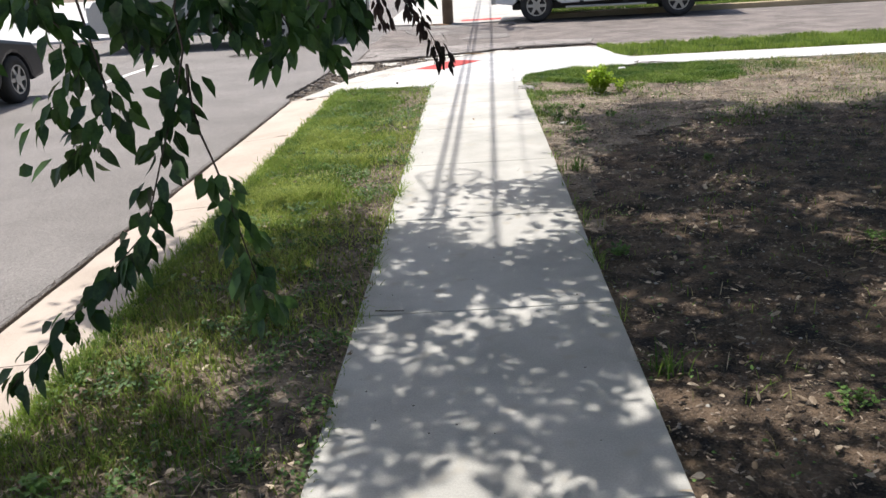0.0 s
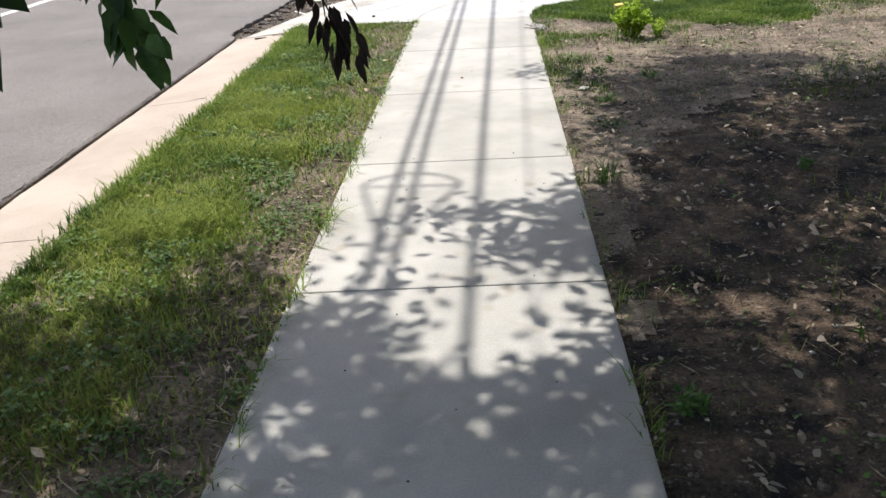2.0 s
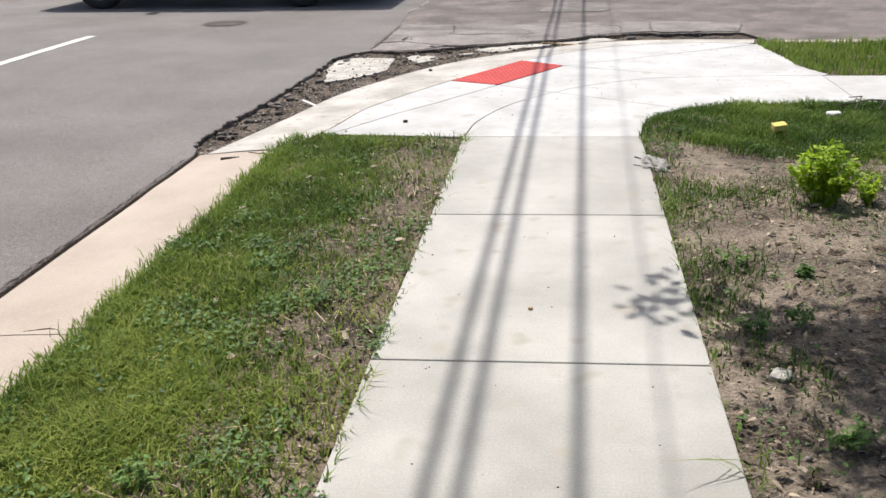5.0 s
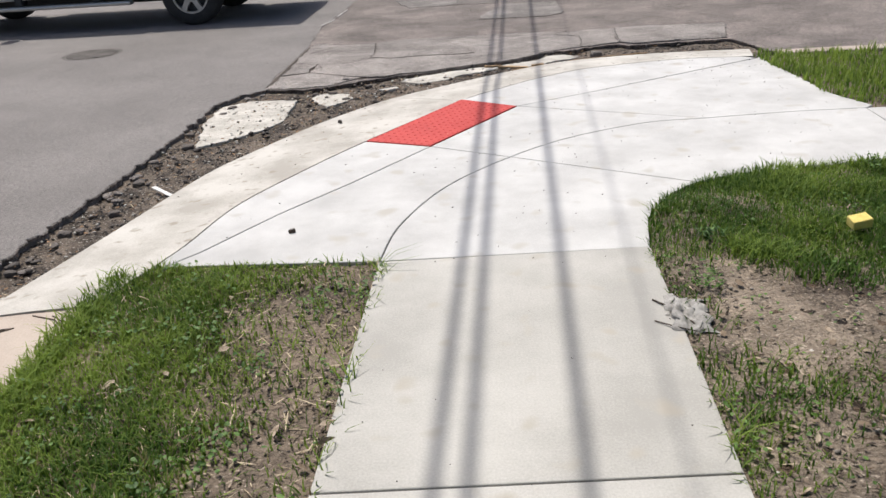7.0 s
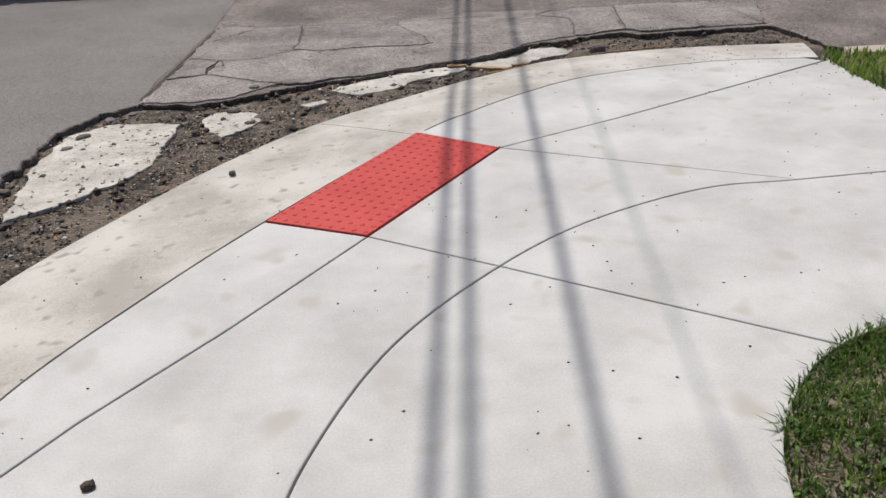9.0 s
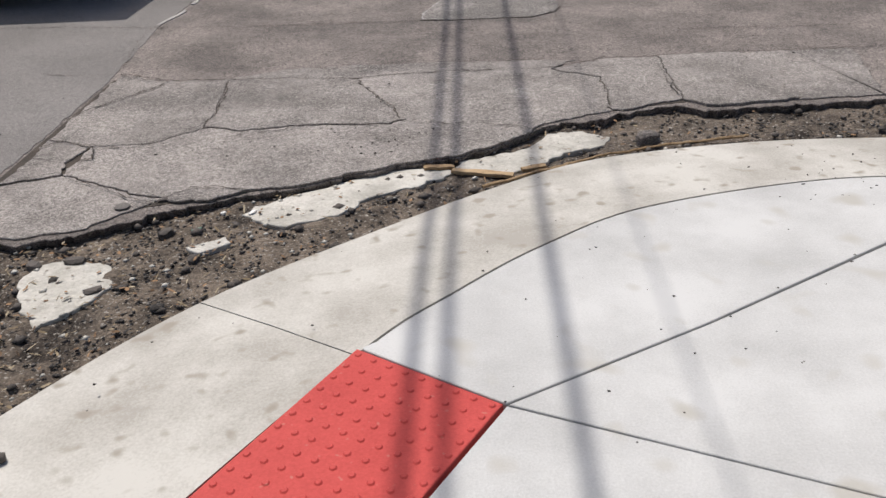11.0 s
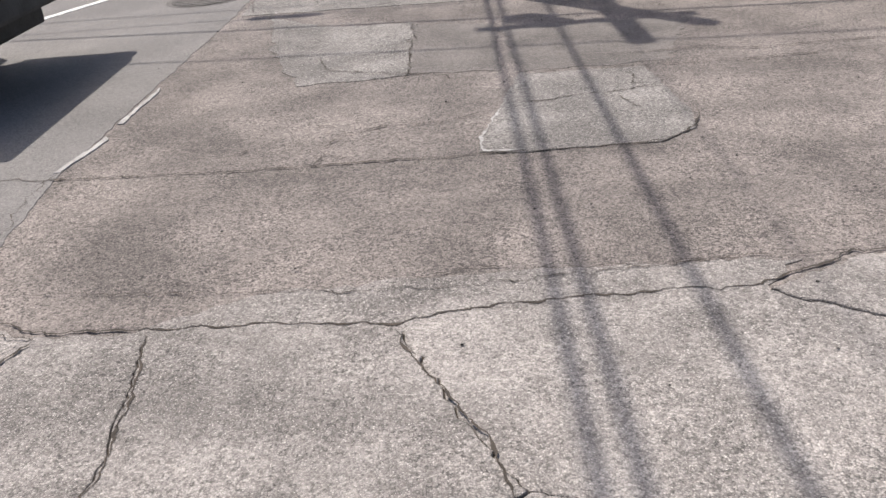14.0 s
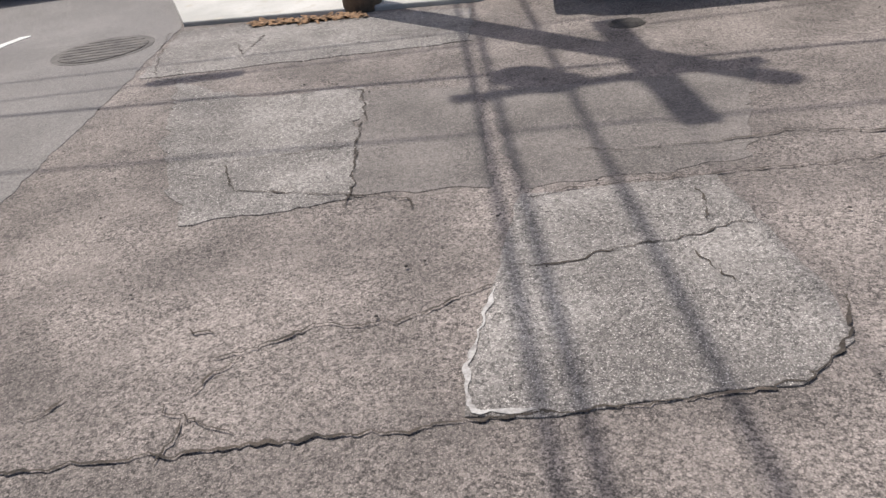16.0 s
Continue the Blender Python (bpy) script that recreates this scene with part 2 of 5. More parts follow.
def curve_through(pts, n=8):
    """A smooth line through the points."""
    p = [Vector((*q, 0)) for q in pts]
    p = [2 * p[0] - p[1]] + p + [2 * p[-1] - p[-2]]
    out = []
    for a, b, c, d in zip(p, p[1:], p[2:], p[3:]):
        for k in range(n):
            t = k / n
            v = 0.5 * (2 * b + (c - a) * t + (2 * a - 5 * b + 4 * c - d) * t * t + (3 * b - a - 3 * c + d) * t ** 3)
            out.append((v.x, v.y))
    out.append(pts[-1])
    return out


def inset(pts, d):
    """The closed line pts, moved inwards by d."""
    area = sum(a[0] * b[1] - b[0] * a[1] for a, b in zip(pts, pts[1:] + pts[:1]))
    s = 1 if area > 0 else -1
    out = []
    for i, p in enumerate(pts):
        a, c = pts[i - 1], pts[(i + 1) % len(pts)]
        e1 = Vector((p[0] - a[0], p[1] - a[1]))
        e2 = Vector((c[0] - p[0], c[1] - p[1]))
        if e1.length < 1e-6 or e2.length < 1e-6:
            out.append(p)
            continue
        e1.normalize(), e2.normalize()
        n1, n2 = Vector((-e1.y, e1.x)) * s, Vector((-e2.y, e2.x)) * s
        m = n1 + n2
        m = m / max(0.5, m.length_squared / 2) if m.length > 0.1 else n1
        out.append((p[0] + m.x * d, p[1] + m.y * d))
    return out


def prism(pts, z0, z1, gap=0.0, bevel=0.006, tilt=None, undercut=0.0):
    """A slab over the closed line pts, its edges held back by gap and rounded off. Its top may lie at tilt(x, y) more."""
    clean = []
    for p in pts:
        if not clean or math.hypot(p[0] - clean[-1][0], p[1] - clean[-1][1]) > 0.004:
            clean.append(tuple(p))
    if math.hypot(clean[0][0] - clean[-1][0], clean[0][1] - clean[-1][1]) < 0.004:
        clean.pop()
    o = inset(clean, gap) if gap else clean
    t = inset(clean, gap + bevel)
    mid = inset(clean, gap + bevel * 0.3)
    f = tilt or (lambda x, y: 0.0)
    n = len(o)
    foot = inset(clean, undercut) if undercut else o
    verts = [(x, y, z0) for x, y in foot] + [(x, y, z1 - bevel + f(x, y)) for x, y in o]
    verts += [(x, y, z1 - bevel * 0.3 + f(x, y)) for x, y in mid] + [(x, y, z1 + f(x, y)) for x, y in t]
    faces = []
    for r in range(3):
        for i in range(n):
            j = (i + 1) % n
            faces.append((r * n + i, r * n + j, (r + 1) * n + j, (r + 1) * n + i))
    faces.append(tuple(range(3 * n, 4 * n)))
    bm = bmesh.new()
    vs = [bm.verts.new(v) for v in verts]
    for q in faces:
        try:
            bm.faces.new([vs[k] for k in q])
        except ValueError:
            pass
    return bm


def box(bm, lo, hi, bevel=0.0):
    lo, hi = Vector(lo), Vector(hi)
    r = bmesh.ops.create_cube(bm, size=1, matrix=Matrix.Translation((lo + hi) / 2) @ Matrix.Diagonal((*(hi - lo), 1)))
    if bevel:
        es = list({e for v in r["verts"] for e in v.link_edges})
        bmesh.ops.bevel(bm, geom=es, offset=bevel, segments=2, affect="EDGES", profile=0.6)


def tube_mesh(lines, sides=6):
    """Tubes along lines of (place, radius), in one list of vertices and faces."""
    V, F = [], []
    for line in lines:
        base = len(V)
        for i, (p, r) in enumerate(line):
            p = Vector(p)
            a = Vector(line[max(0, i - 1)][0])
            b = Vector(line[min(len(line) - 1, i + 1)][0])
            d = (b - a).normalized()
            u = d.orthogonal().normalized() if i == 0 else (u - d * u.dot(d)).normalized()
            w = d.cross(u)
            for k in range(sides):
                q = 2 * math.pi * k / sides
                V.append(p + (u * math.cos(q) + w * math.sin(q)) * r)
        for i in range(len(line) - 1):
            for k in range(sides):
                k2 = (k + 1) % sides
                F.append((base + i * sides + k, base + i * sides + k2, base + (i + 1) * sides + k2, base + (i + 1) * sides + k))
        F.append(tuple(base + k for k in reversed(range(sides))))
        F.append(tuple(base + (len(line) - 1) * sides + k for k in range(sides)))
    return V, F


def ribbon(pts, width, z):
    """A strip of uneven width along pts, its ends drawn out to a point."""
    V, F = [], []
    n = len(pts)
    for i, p in enumerate(pts):
        a, b = Vector(pts[max(0, i - 1)]), Vector(pts[min(n - 1, i + 1)])
        d = b - a
        d = d.normalized() if d.length > 1e-6 else Vector((1, 0))
        w = width * (0.2 + 1.5 * abs(noise.noise((p[0] * 13, p[1] * 13, 2.0)))) * min(1, 0.15 + i / 4, 0.15 + (n - 1 - i) / 4)
        V += [(p[0] - d.y * w, p[1] + d.x * w, z), (p[0] + d.y * w, p[1] - d.x * w, z)]
    for i in range(n - 1):
        F.append((2 * i, 2 * i + 1, 2 * i + 3, 2 * i + 2))
    return V, F


def inside(x, y, poly):
    """Which of the points lie in the closed line poly."""
    c = np.zeros(len(x), bool)
    for (ax, ay), (bx, by) in zip(poly, list(poly[1:]) + [poly[0]]):
        if ay == by:
            continue
        c ^= ((ay > y) != (by > y)) & (x < (bx - ax) * (y - ay) / (by - ay) + ax)
    return c


def soft_noise(x, y, f, seed=0.0):
    return np.array([noise.noise((a * f, b * f, seed)) for a, b in zip(x, y)])


def blades(name, x, y, z, height, width, material, seed, parent=None, lean=0.55):
    """Bent, tapered blades of grass in one mesh."""
    rng = np.random.default_rng(seed)
    n = len(x)
    h = height * rng.uniform(0.45, 1.25, n) * (0.85 + 0.7 * soft_noise(x, y, 2.7, 8.0))
    w = width * rng.uniform(0.6, 1.3, n)
    az = rng.uniform(0, 2 * np.pi, n)
    ln = h * rng.uniform(0.1, lean * 1.6, n)
    dx, dy = np.cos(az), np.sin(az)
    P = np.stack([x, y, np.broadcast_to(z, (n,))], 1)
    side = np.stack([-dy, dx, np.zeros(n)], 1) * w[:, None]
    fwd = np.stack([dx, dy, np.zeros(n)], 1) * ln[:, None]
    up = np.zeros((n, 3))
    up[:, 2] = h
    v = np.stack([P - side, P + side, P + fwd * 0.35 + up * 0.62 + side * 0.7, P + fwd * 0.35 + up * 0.62 - side * 0.7, P + fwd + up * 0.93], 1).reshape(-1, 3)
    b = np.arange(n)[:, None] * 5
    f = np.concatenate([(b + np.array([[0, 1, 2]])), (b + np.array([[0, 2, 3]])), (b + np.array([[3, 2, 4]]))])
    return tri_mesh(name, v, f, material, parent)


def tri_mesh(name, v, f, material, parent=None):
    me = bpy.data.meshes.new(name)
    me.vertices.add(len(v))
    me.vertices.foreach_set("co", np.asarray(v, np.float32).ravel())
    me.loops.add(len(f) * 3)
    me.loops.foreach_set("vertex_index", np.asarray(f, np.int32).ravel())
    me.polygons.add(len(f))
    me.polygons.foreach_set("loop_start", np.arange(0, len(f) * 3, 3, dtype=np.int32))
    me.update(calc_edges=True)
    me.materials.append(material)
    return link(name, me, parent)


def leaf_mesh(name, P, D, U, length, width, material, parent=None):
    """Pointed, folded leaves: at P, along D, with their backs towards U."""
    n = len(P)
    D = D / np.linalg.norm(D, axis=1, keepdims=True)
    S = np.cross(D, U)
    S /= np.maximum(np.linalg.norm(S, axis=1, keepdims=True), 1e-6)
    U = np.cross(S, D)
    l, w = np.asarray(length)[:, None], np.asarray(width)[:, None]
    def at(a, s, u):
        return P + D * l * a + S * w * s + U * w * u
    v = np.stack([at(0, 0, 0), at(0.28, 0.85, 0.28), at(0.28, -0.85, 0.28), at(0.35, 0, 0), at(0.62, 0.72, 0.1), at(0.62, -0.72, 0.1), at(0.68, 0, -0.12), at(1.0, 0, -0.45)], 1).reshape(-1, 3)
    t = np.array([[0, 3, 1], [0, 2, 3], [1, 3, 6], [1, 6, 4], [2, 6, 3], [2, 5, 6], [4, 6, 7], [5, 7, 6]])
    f = (np.arange(n)[:, None, None] * 8 + t[None]).reshape(-1, 3)
    return tri_mesh(name, v, f, material, parent)


def pebbles(name, x, y, z, size, material, seed, parent=None, flat=0.6):
    """Small broken stones in one mesh."""
    rng = np.random.default_rng(seed)
    n = len(x)
    o = np.array([[1, 0, 0], [-1, 0, 0], [0, 1, 0], [0, -1, 0], [0, 0, 1], [0, 0, -1]], float)
    t = np.array([[0, 2, 4], [2, 1, 4], [1, 3, 4], [3, 0, 4], [2, 0, 5], [1, 2, 5], [3, 1, 5], [0, 3, 5]])
    s = size * rng.uniform(0.5, 1.6, (n, 1, 1)) * rng.uniform(0.6, 1.2, (n, 6, 1))
    a = rng.uniform(0, 6.28, n)
    R = np.zeros((n, 3, 3))
    R[:, 0, 0], R[:, 0, 1], R[:, 1, 0], R[:, 1, 1], R[:, 2, 2] = np.cos(a), -np.sin(a), np.sin(a), np.cos(a), flat
    v = np.einsum("nij,nkj->nki", R, o[None] * s) + np.stack([x, y, np.broadcast_to(z, (n,)) + size * 0.2], 1)[:, None]
    f = (np.arange(n)[:, None, None] * 6 + t[None]).reshape(-1, 3)
    return tri_mesh(name, v.reshape(-1, 3), f, material, parent)


def chips(name, x, y, z, length, width, material, seed, parent=None):
    """Flat flakes and sticks lying about at small tilts, in one mesh."""
    rng = np.random.default_rng(seed)
    n = len(x)
    a = rng.uniform(0, 6.28, n)
    l = (length * rng.uniform(0.4, 1.7, n))[:, None]
    w = (width * rng.uniform(0.5, 1.5, n))[:, None]
    D = np.stack([np.cos(a), np.sin(a), rng.normal(0, 0.25, n)], 1)
    S = np.stack([-np.sin(a), np.cos(a), rng.normal(0, 0.3, n)], 1)
    P = np.stack([x, y, np.broadcast_to(z, (n,)) + rng.uniform(0.003, 0.012, n)], 1)
    U = np.zeros((n, 3))
    U[:, 2] = width * 0.5
    v = np.stack([P - D * l, P + S * w - D * l * 0.5, P + S * w + D * l * 0.6, P + D * l, P - S * w + D * l * 0.4, P - S * w - D * l * 0.6, P + U], 1).reshape(-1, 3)
    t = np.array([[6, k, (k + 1) % 6] for k in range(6)])[:, ::-1]
    f = (np.arange(n)[:, None, None] * 7 + t[None]).reshape(-1, 3)
    return tri_mesh(name, v, f, material, parent)


# ---- the plan ----
X_L, W = -0.026, 1.212         # edges of the footway
Z_ROAD, Z_PIT, Z_SOIL = -0.05, -0.088, -0.018
JOINTS = [-3.4, -1.87, -0.34, 1.19, 2.72, 4.25, 5.78, 7.31, 8.85, 10.38, 11.95]
ASPHALT_EDGE = [(-1.86, 11.55), (-2.0, 11.9), (-1.97, 12.45), (-1.93, 12.84), (-1.9, 13.3), (-1.87, 13.85), (-1.84, 14.55), (-1.85, 15.32), (-1.72, 15.6), (-1.53, 15.78),
                (-1.2, 15.74), (-0.96, 15.8), (-0.73, 15.95), (-0.59, 16.03), (-0.33, 16.12), (-0.15, 16.18), (0.09, 16.3), (0.33, 16.39), (0.56, 16.46), (0.76, 16.58),
                (0.93, 16.72), (1.03, 16.83), (1.19, 16.87), (1.34, 16.9), (1.41, 16.97), (1.72, 17.06), (1.83, 16.95), (2.3, 17.0), (2.8, 17.04), (2.92, 16.8), (2.98, 16.4)]
KERB_OUT = curve_through([(-1.8, 11.6), (-1.55, 12.6), (-1.34, 13.5), (-1.08, 14.09), (-0.76, 14.7), (-0.34, 15.27), (0.23, 15.76), (0.75, 16.15), (1.21, 16.4), (2.0, 16.53), (2.86, 16.5)])
KERB_IN = curve_through([(-1.22, 11.6), (-1.04, 12.15), (-0.92, 12.74), (-0.68, 13.28), (-0.36, 13.88), (0.245, 14.86), (0.54, 15.2), (0.86, 15.5), (1.29, 15.78), (2.06, 15.97), (2.74, 15.94)])
ARC = curve_through([(-0.02, 11.95), (0.035, 12.39), (0.24, 12.93), (0.6, 13.41), (0.99, 13.76), (1.5, 14.02), (1.92, 14.07), (2.5, 14.13), (2.98, 14.14)])
GRASS_R = curve_through([(W, 12.03), (1.27, 12.38), (1.41, 12.64), (1.6, 12.83), (1.9, 12.96), (2.33, 13.02), (2.9, 13.08), (6.0, 13.08)])
VERGE = curve_through([(3.05, 14.2), (2.9, 14.6), (2.87, 15.0), (2.8, 15.6), (2.78, 15.98)])
R_A, R_B, R_D, R_C = (-0.36, 13.88), (0.09, 13.7), (0.67, 14.62), (0.245, 14.9)


def nearest(line, p):
    return min(range(len(line)), key=lambda k: (line[k][0] - p[0]) ** 2 + (line[k][1] - p[1]) ** 2)


# ---- ground and road ----
ground = link("ground", mesh_of("ground", [(-1500, -1500, -0.19), (1500, -1500, -0.19), (1500, 1500, -0.19), (-1500, 1500, -0.19)], [(0, 1, 2, 3)], M_SOIL))
tagged(ground, "bare brown soil reaching far off", "ground", kind="structure")

edge_line = jagged(ASPHALT_EDGE, 0.022, 0.034, 11.0)
road_outline = [(-1.86, -60.0)] + edge_line + [(3.2, 16.2), (60.0, 16.2), (60.0, 24.0), (2.6, 24.1), (0.72, 23.8), (-1.3, 24.4), (-1.6, 25.6), (-2.0, 80.0),
                (-9.6, 80.0), (-9.6, 25.2), (-10.8, 24.4), (-60.0, 24.4), (-60.0, 16.2), (-10.8, 16.2), (-9.6, 15.2), (-9.6, -60.0)]
road = part("road", prism(road_outline, -0.13, Z_ROAD, 0, 0.005, None, 0.03), M_ROAD)
tagged(road, "worn grey asphalt road with a broken, crumbling edge", "road", kind="structure")


street_edge = [p for p in edge_line if p[1] < 15.83 and p[0] < -1.5]
overlay = [(-1.87, -59.9)] + [(x - 0.006, y) for x, y in street_edge] + jagged([(-1.57, 15.9), (-1.575, 17.9), (-1.68, 19.25), (-1.63, 20.8), (-1.56, 22.7), (-1.54, 24.15)], 0.05, 0.02, 7) + [(-1.8, 25.4), (-2.1, 79.9), (-9.58, 79.9), (-9.58, -59.9)]
street = part("road_surface", prism(overlay, -0.1, Z_ROAD + 0.004, 0, 0.003), M_STREET)
tagged(street, "newer smooth grey asphalt of the wide street", "road", kind="structure")

# ---- footway and corner apron ----
pavement = thing("pavement", Matrix(), "pale concrete footway and corner apron with tooled joints", "pavement", kind="structure")


def slab(pts, material, z=0.0, gap=0.0036, tilt=None, name="slab"):
    return part(name, prism(pts, -0.17, z, gap, 0.005, tilt), material, pavement)


for a, b in zip(JOINTS, JOINTS[1:]):
    slab([(X_L, a), (W, a + 0.065), (W, b + 0.065), (X_L, b)], M_WALK)
slab([(X_L, -30), (W, -30), (W, -3.335), (X_L, -3.4)], M_WALK)
# the inner field of the apron, in two
ia, ic = nearest(ARC, (0.6, 13.41)), nearest(ARC, (1.92, 14.07))
ig = nearest(GRASS_R, (1.6, 12.83))
slab(ARC[:ia + 1] + GRASS_R[:ig + 1][::-1] + [(W, 12.005)], M_APRON)
slab(ARC[ia:] + [(2.98, 13.08)] + [p for p in GRASS_R[ig:] if p[0] < 2.95][::-1], M_APRON)
# the middle field, in three
slab([(-1.04, 11.97), (-0.92, 12.12), (-0.64, 12.6), (-0.33, 13.04), R_B] + ARC[:ia + 1][::-1], M_APRON)
slab([R_B, R_D] + ARC[ia:ic + 1][::-1], M_APRON)
slab([R_D, (1.3, 14.97), (2.77, 15.87)] + VERGE[::-1] + ARC[ic:][::-1], M_APRON)
# the outer lenses beside the red panel
k1, k2 = nearest(KERB_IN, (-1.02, 12.2)), nearest(KERB_IN, R_A)
k3 = nearest(KERB_IN, R_C)
slab([(-1.09, 11.97), (-1.04, 11.97), (-0.92, 12.12), (-0.64, 12.6), (-0.33, 13.04), R_B, R_A] + KERB_IN[k1:k2][::-1], M_APRON)
slab([R_D, (1.3, 14.97), (2.74, 15.86)] + KERB_IN[k3 + 1:-1][::-1] + [R_C], M_APRON)
# the footway of the other street
xs = [2.98 + 1.53 * k for k in range(25)]
for a, b in zip(xs, xs[1:]):
    slab([(a, 13.08), (b, 13.08), (b, 14.14), (a, 14.14)], M_APRON)

# red panel with its domes
panel = part("tactile_panel", prism([R_A, R_B, R_D, R_C], -0.17, 0.004, 0.006, 0.004), M_RED)
tagged(panel, "red tactile warning panel with raised domes set in concrete", "tactile panel")
dome = bmesh.new()
bmesh.ops.create_cone(dome, cap_ends=True, segments=10, radius1=0.0115, radius2=0.007, depth=0.004)
dome_mesh = bpy.data.meshes.new("dome")
dome.to_mesh(dome_mesh)
dome.free()
dome_mesh.materials.append(M_RED)
for i in range(20):
    for j in range(9):
        u, v = (i + 0.5) / 20, (j + 0.5) / 9
        x = (R_A[0] * (1 - v) + R_B[0] * v) * (1 - u) + (R_C[0] * (1 - v) + R_D[0] * v) * u
        y = (R_A[1] * (1 - v) + R_B[1] * v) * (1 - u) + (R_C[1] * (1 - v) + R_D[1] * v) * u
        d = link("dome", dome_mesh, panel)
        d.location = (x, y, 0.0058)

# ---- kerbs ----
kerb = thing("kerb", Matrix(), "pale curved concrete kerb, flush with the apron", "kerb", kind="structure")


def kerb_piece(outer, inner, material, zo, zi, name="kerb_section"):
    """A length of kerb: its top runs from the outer line at zo to the inner one at zi."""
    n = min(len(outer), len(inner))
    V, F = [], []
    for k in range(n):
        ox, oy = outer[k]
        ix, iy = inner[k]
        for s, z in ((0, -0.17), (0, zo - 0.012), (0.02, zo), (0.5, (zo + zi) / 2 + 0.004), (0.994, zi), (0.994, -0.17)):
            V.append((ox + (ix - ox) * s, oy + (iy - oy) * s, z))
    for k in range(n - 1):
        for r in range(5):
            a = k * 6 + r
            F.append((a, a + 1, a + 7, a + 6))
    F.append((0, 5, 4, 3, 2, 1))
    e = (n - 1) * 6
    F.append((e, e + 1, e + 2, e + 3, e + 4, e + 5))
    return link(name, mesh_of(name, V, F, material), kerb)


def resample(line, n):
    d = [0.0]
    for a, b in zip(line, line[1:]):
        d.append(d[-1] + math.hypot(b[0] - a[0], b[1] - a[1]))
    q = np.linspace(0, d[-1], n)
    return list(zip(np.interp(q, d, [p[0] for p in line]), np.interp(q, d, [p[1] for p in line])))


jo, ji = nearest(KERB_OUT, (-0.34, 15.27)), nearest(KERB_IN, R_C)
kerb_piece(resample(KERB_OUT[:jo + 1], 40), resample(KERB_IN[:ji + 1], 40), M_KERB, -0.05, 0.0)
cut = lambda line: [(line[0][0] + 0.003, line[0][1] + 0.004)] + line[1:]
kerb_piece(resample(cut(KERB_OUT[jo:]), 40), resample(cut(KERB_IN[ji:]), 40), M_KERB, -0.05, 0.0)
ys = [-24.0, -14.0, -8.0, -2.2, 0.85, 3.9, 6.4, 8.95, 11.59]
for a, b in zip(ys, ys[1:]):
    n = 12
    out = [(-1.85 + 0.012 * noise.noise((0, y * 3, 4)), y) for y in np.linspace(a + 0.004, b - 0.004, n)]
    kerb_piece(out, [(-1.17, y) for y in np.linspace(a + 0.004, b - 0.004, n)], M_OLDKERB, -0.055, -0.005)

# ---- broken strip between road and kerb ----
nx, ny = 150, 160
gx, gy = np.meshgrid(np.linspace(-2.35, 3.2, nx), np.linspace(11.3, 17.3, ny))
gz = Z_PIT + 0.02 * soft_noise(gx.ravel(), gy.ravel(), 5.0) + 0.012 * soft_noise(gx.ravel(), gy.ravel(), 16.0, 3.0)
idx = np.arange(nx * ny).reshape(ny, nx)
q = np.stack([idx[:-1, :-1], idx[:-1, 1:], idx[1:, 1:], idx[1:, :-1]], -1).reshape(-1, 4)
pit = tri_mesh("dirt_strip", np.stack([gx.ravel(), gy.ravel(), gz], 1), np.concatenate([q[:, :3], q[:, [0, 2, 3]]]), M_PIT)
tagged(pit, "dirt-filled gap between broken asphalt and new kerb", "dirt", kind="structure")
MORTAR = [[(-1.8, 14.9), (-1.64, 14.14), (-1.45, 14.31), (-1.26, 14.55), (-1.15, 14.76), (-1.17, 15.19), (-1.18, 15.46), (-1.6, 15.5), (-1.8, 15.3)],
          [(-1.06, 15.62), (-1.04, 15.42), (-0.88, 15.17), (-0.78, 15.28), (-0.69, 15.44), (-0.75, 15.6), (-0.96, 15.64)],
          [(-0.34, 15.98), (-0.24, 15.9), (-0.14, 15.86), (-0.03, 15.9), (0.08, 15.97), (0.14, 16.04), (0.23, 16.14), (0.35, 16.19), (0.46, 16.26), (0.54, 16.35), (0.52, 16.43), (0.27, 16.37), (0.1, 16.3), (-0.1, 16.19), (-0.24, 16.1)],
          [(0.56, 16.36), (0.66, 16.3), (0.8, 16.3), (0.95, 16.4), (1.08, 16.52), (1.26, 16.61), (1.31, 16.7), (1.18, 16.79), (1.0, 16.76), (0.9, 16.6), (0.72, 16.52), (0.56, 16.46)],
          [(-0.5, 15.72), (-0.44, 15.66), (-0.34, 15.73), (-0.37, 15.79)]]
for pts in MORTAR:
    m = part("concrete_spill", prism(jagged(pts, 0.03, 0.028, 9, True), -0.16, -0.073, 0, 0.006), M_MORTAR)
    tagged(m, "ragged patch of spilt pale concrete in the dirt", "concrete patch", "concrete spills")

# ---- old asphalt, broken into pieces ----
base = part("crack_bed", prism([(-1.56, 15.86), (-1.55, 17.9), (-1.2, 17.75), (1.2, 17.7), (1.5, 17.85), (2.95, 17.88), (2.8, 17.12), (1.9, 17.12), (1.0, 16.95), (0.4, 16.5), (-0.7, 16.05)], -0.06, Z_ROAD + 0.003, 0, 0.002), M_CRACK)
base.parent = road
gA, gB, gC, gT, gK, gL, gJ = (-1.53, 17.99), (-1.19, 17.8), (-0.8, 17.77), (-1.53, 17.19), (-1.52, 16.87), (-1.25, 16.73), (-0.75, 16.95)
gCm, gLJ, gI, gI2, gS, gDm, gD = (-0.74, 17.14), (-0.96, 16.76), (-0.51, 16.89), (-0.22, 16.94), (0.29, 16.97), (0.14, 17.29), (-0.02, 17.69)
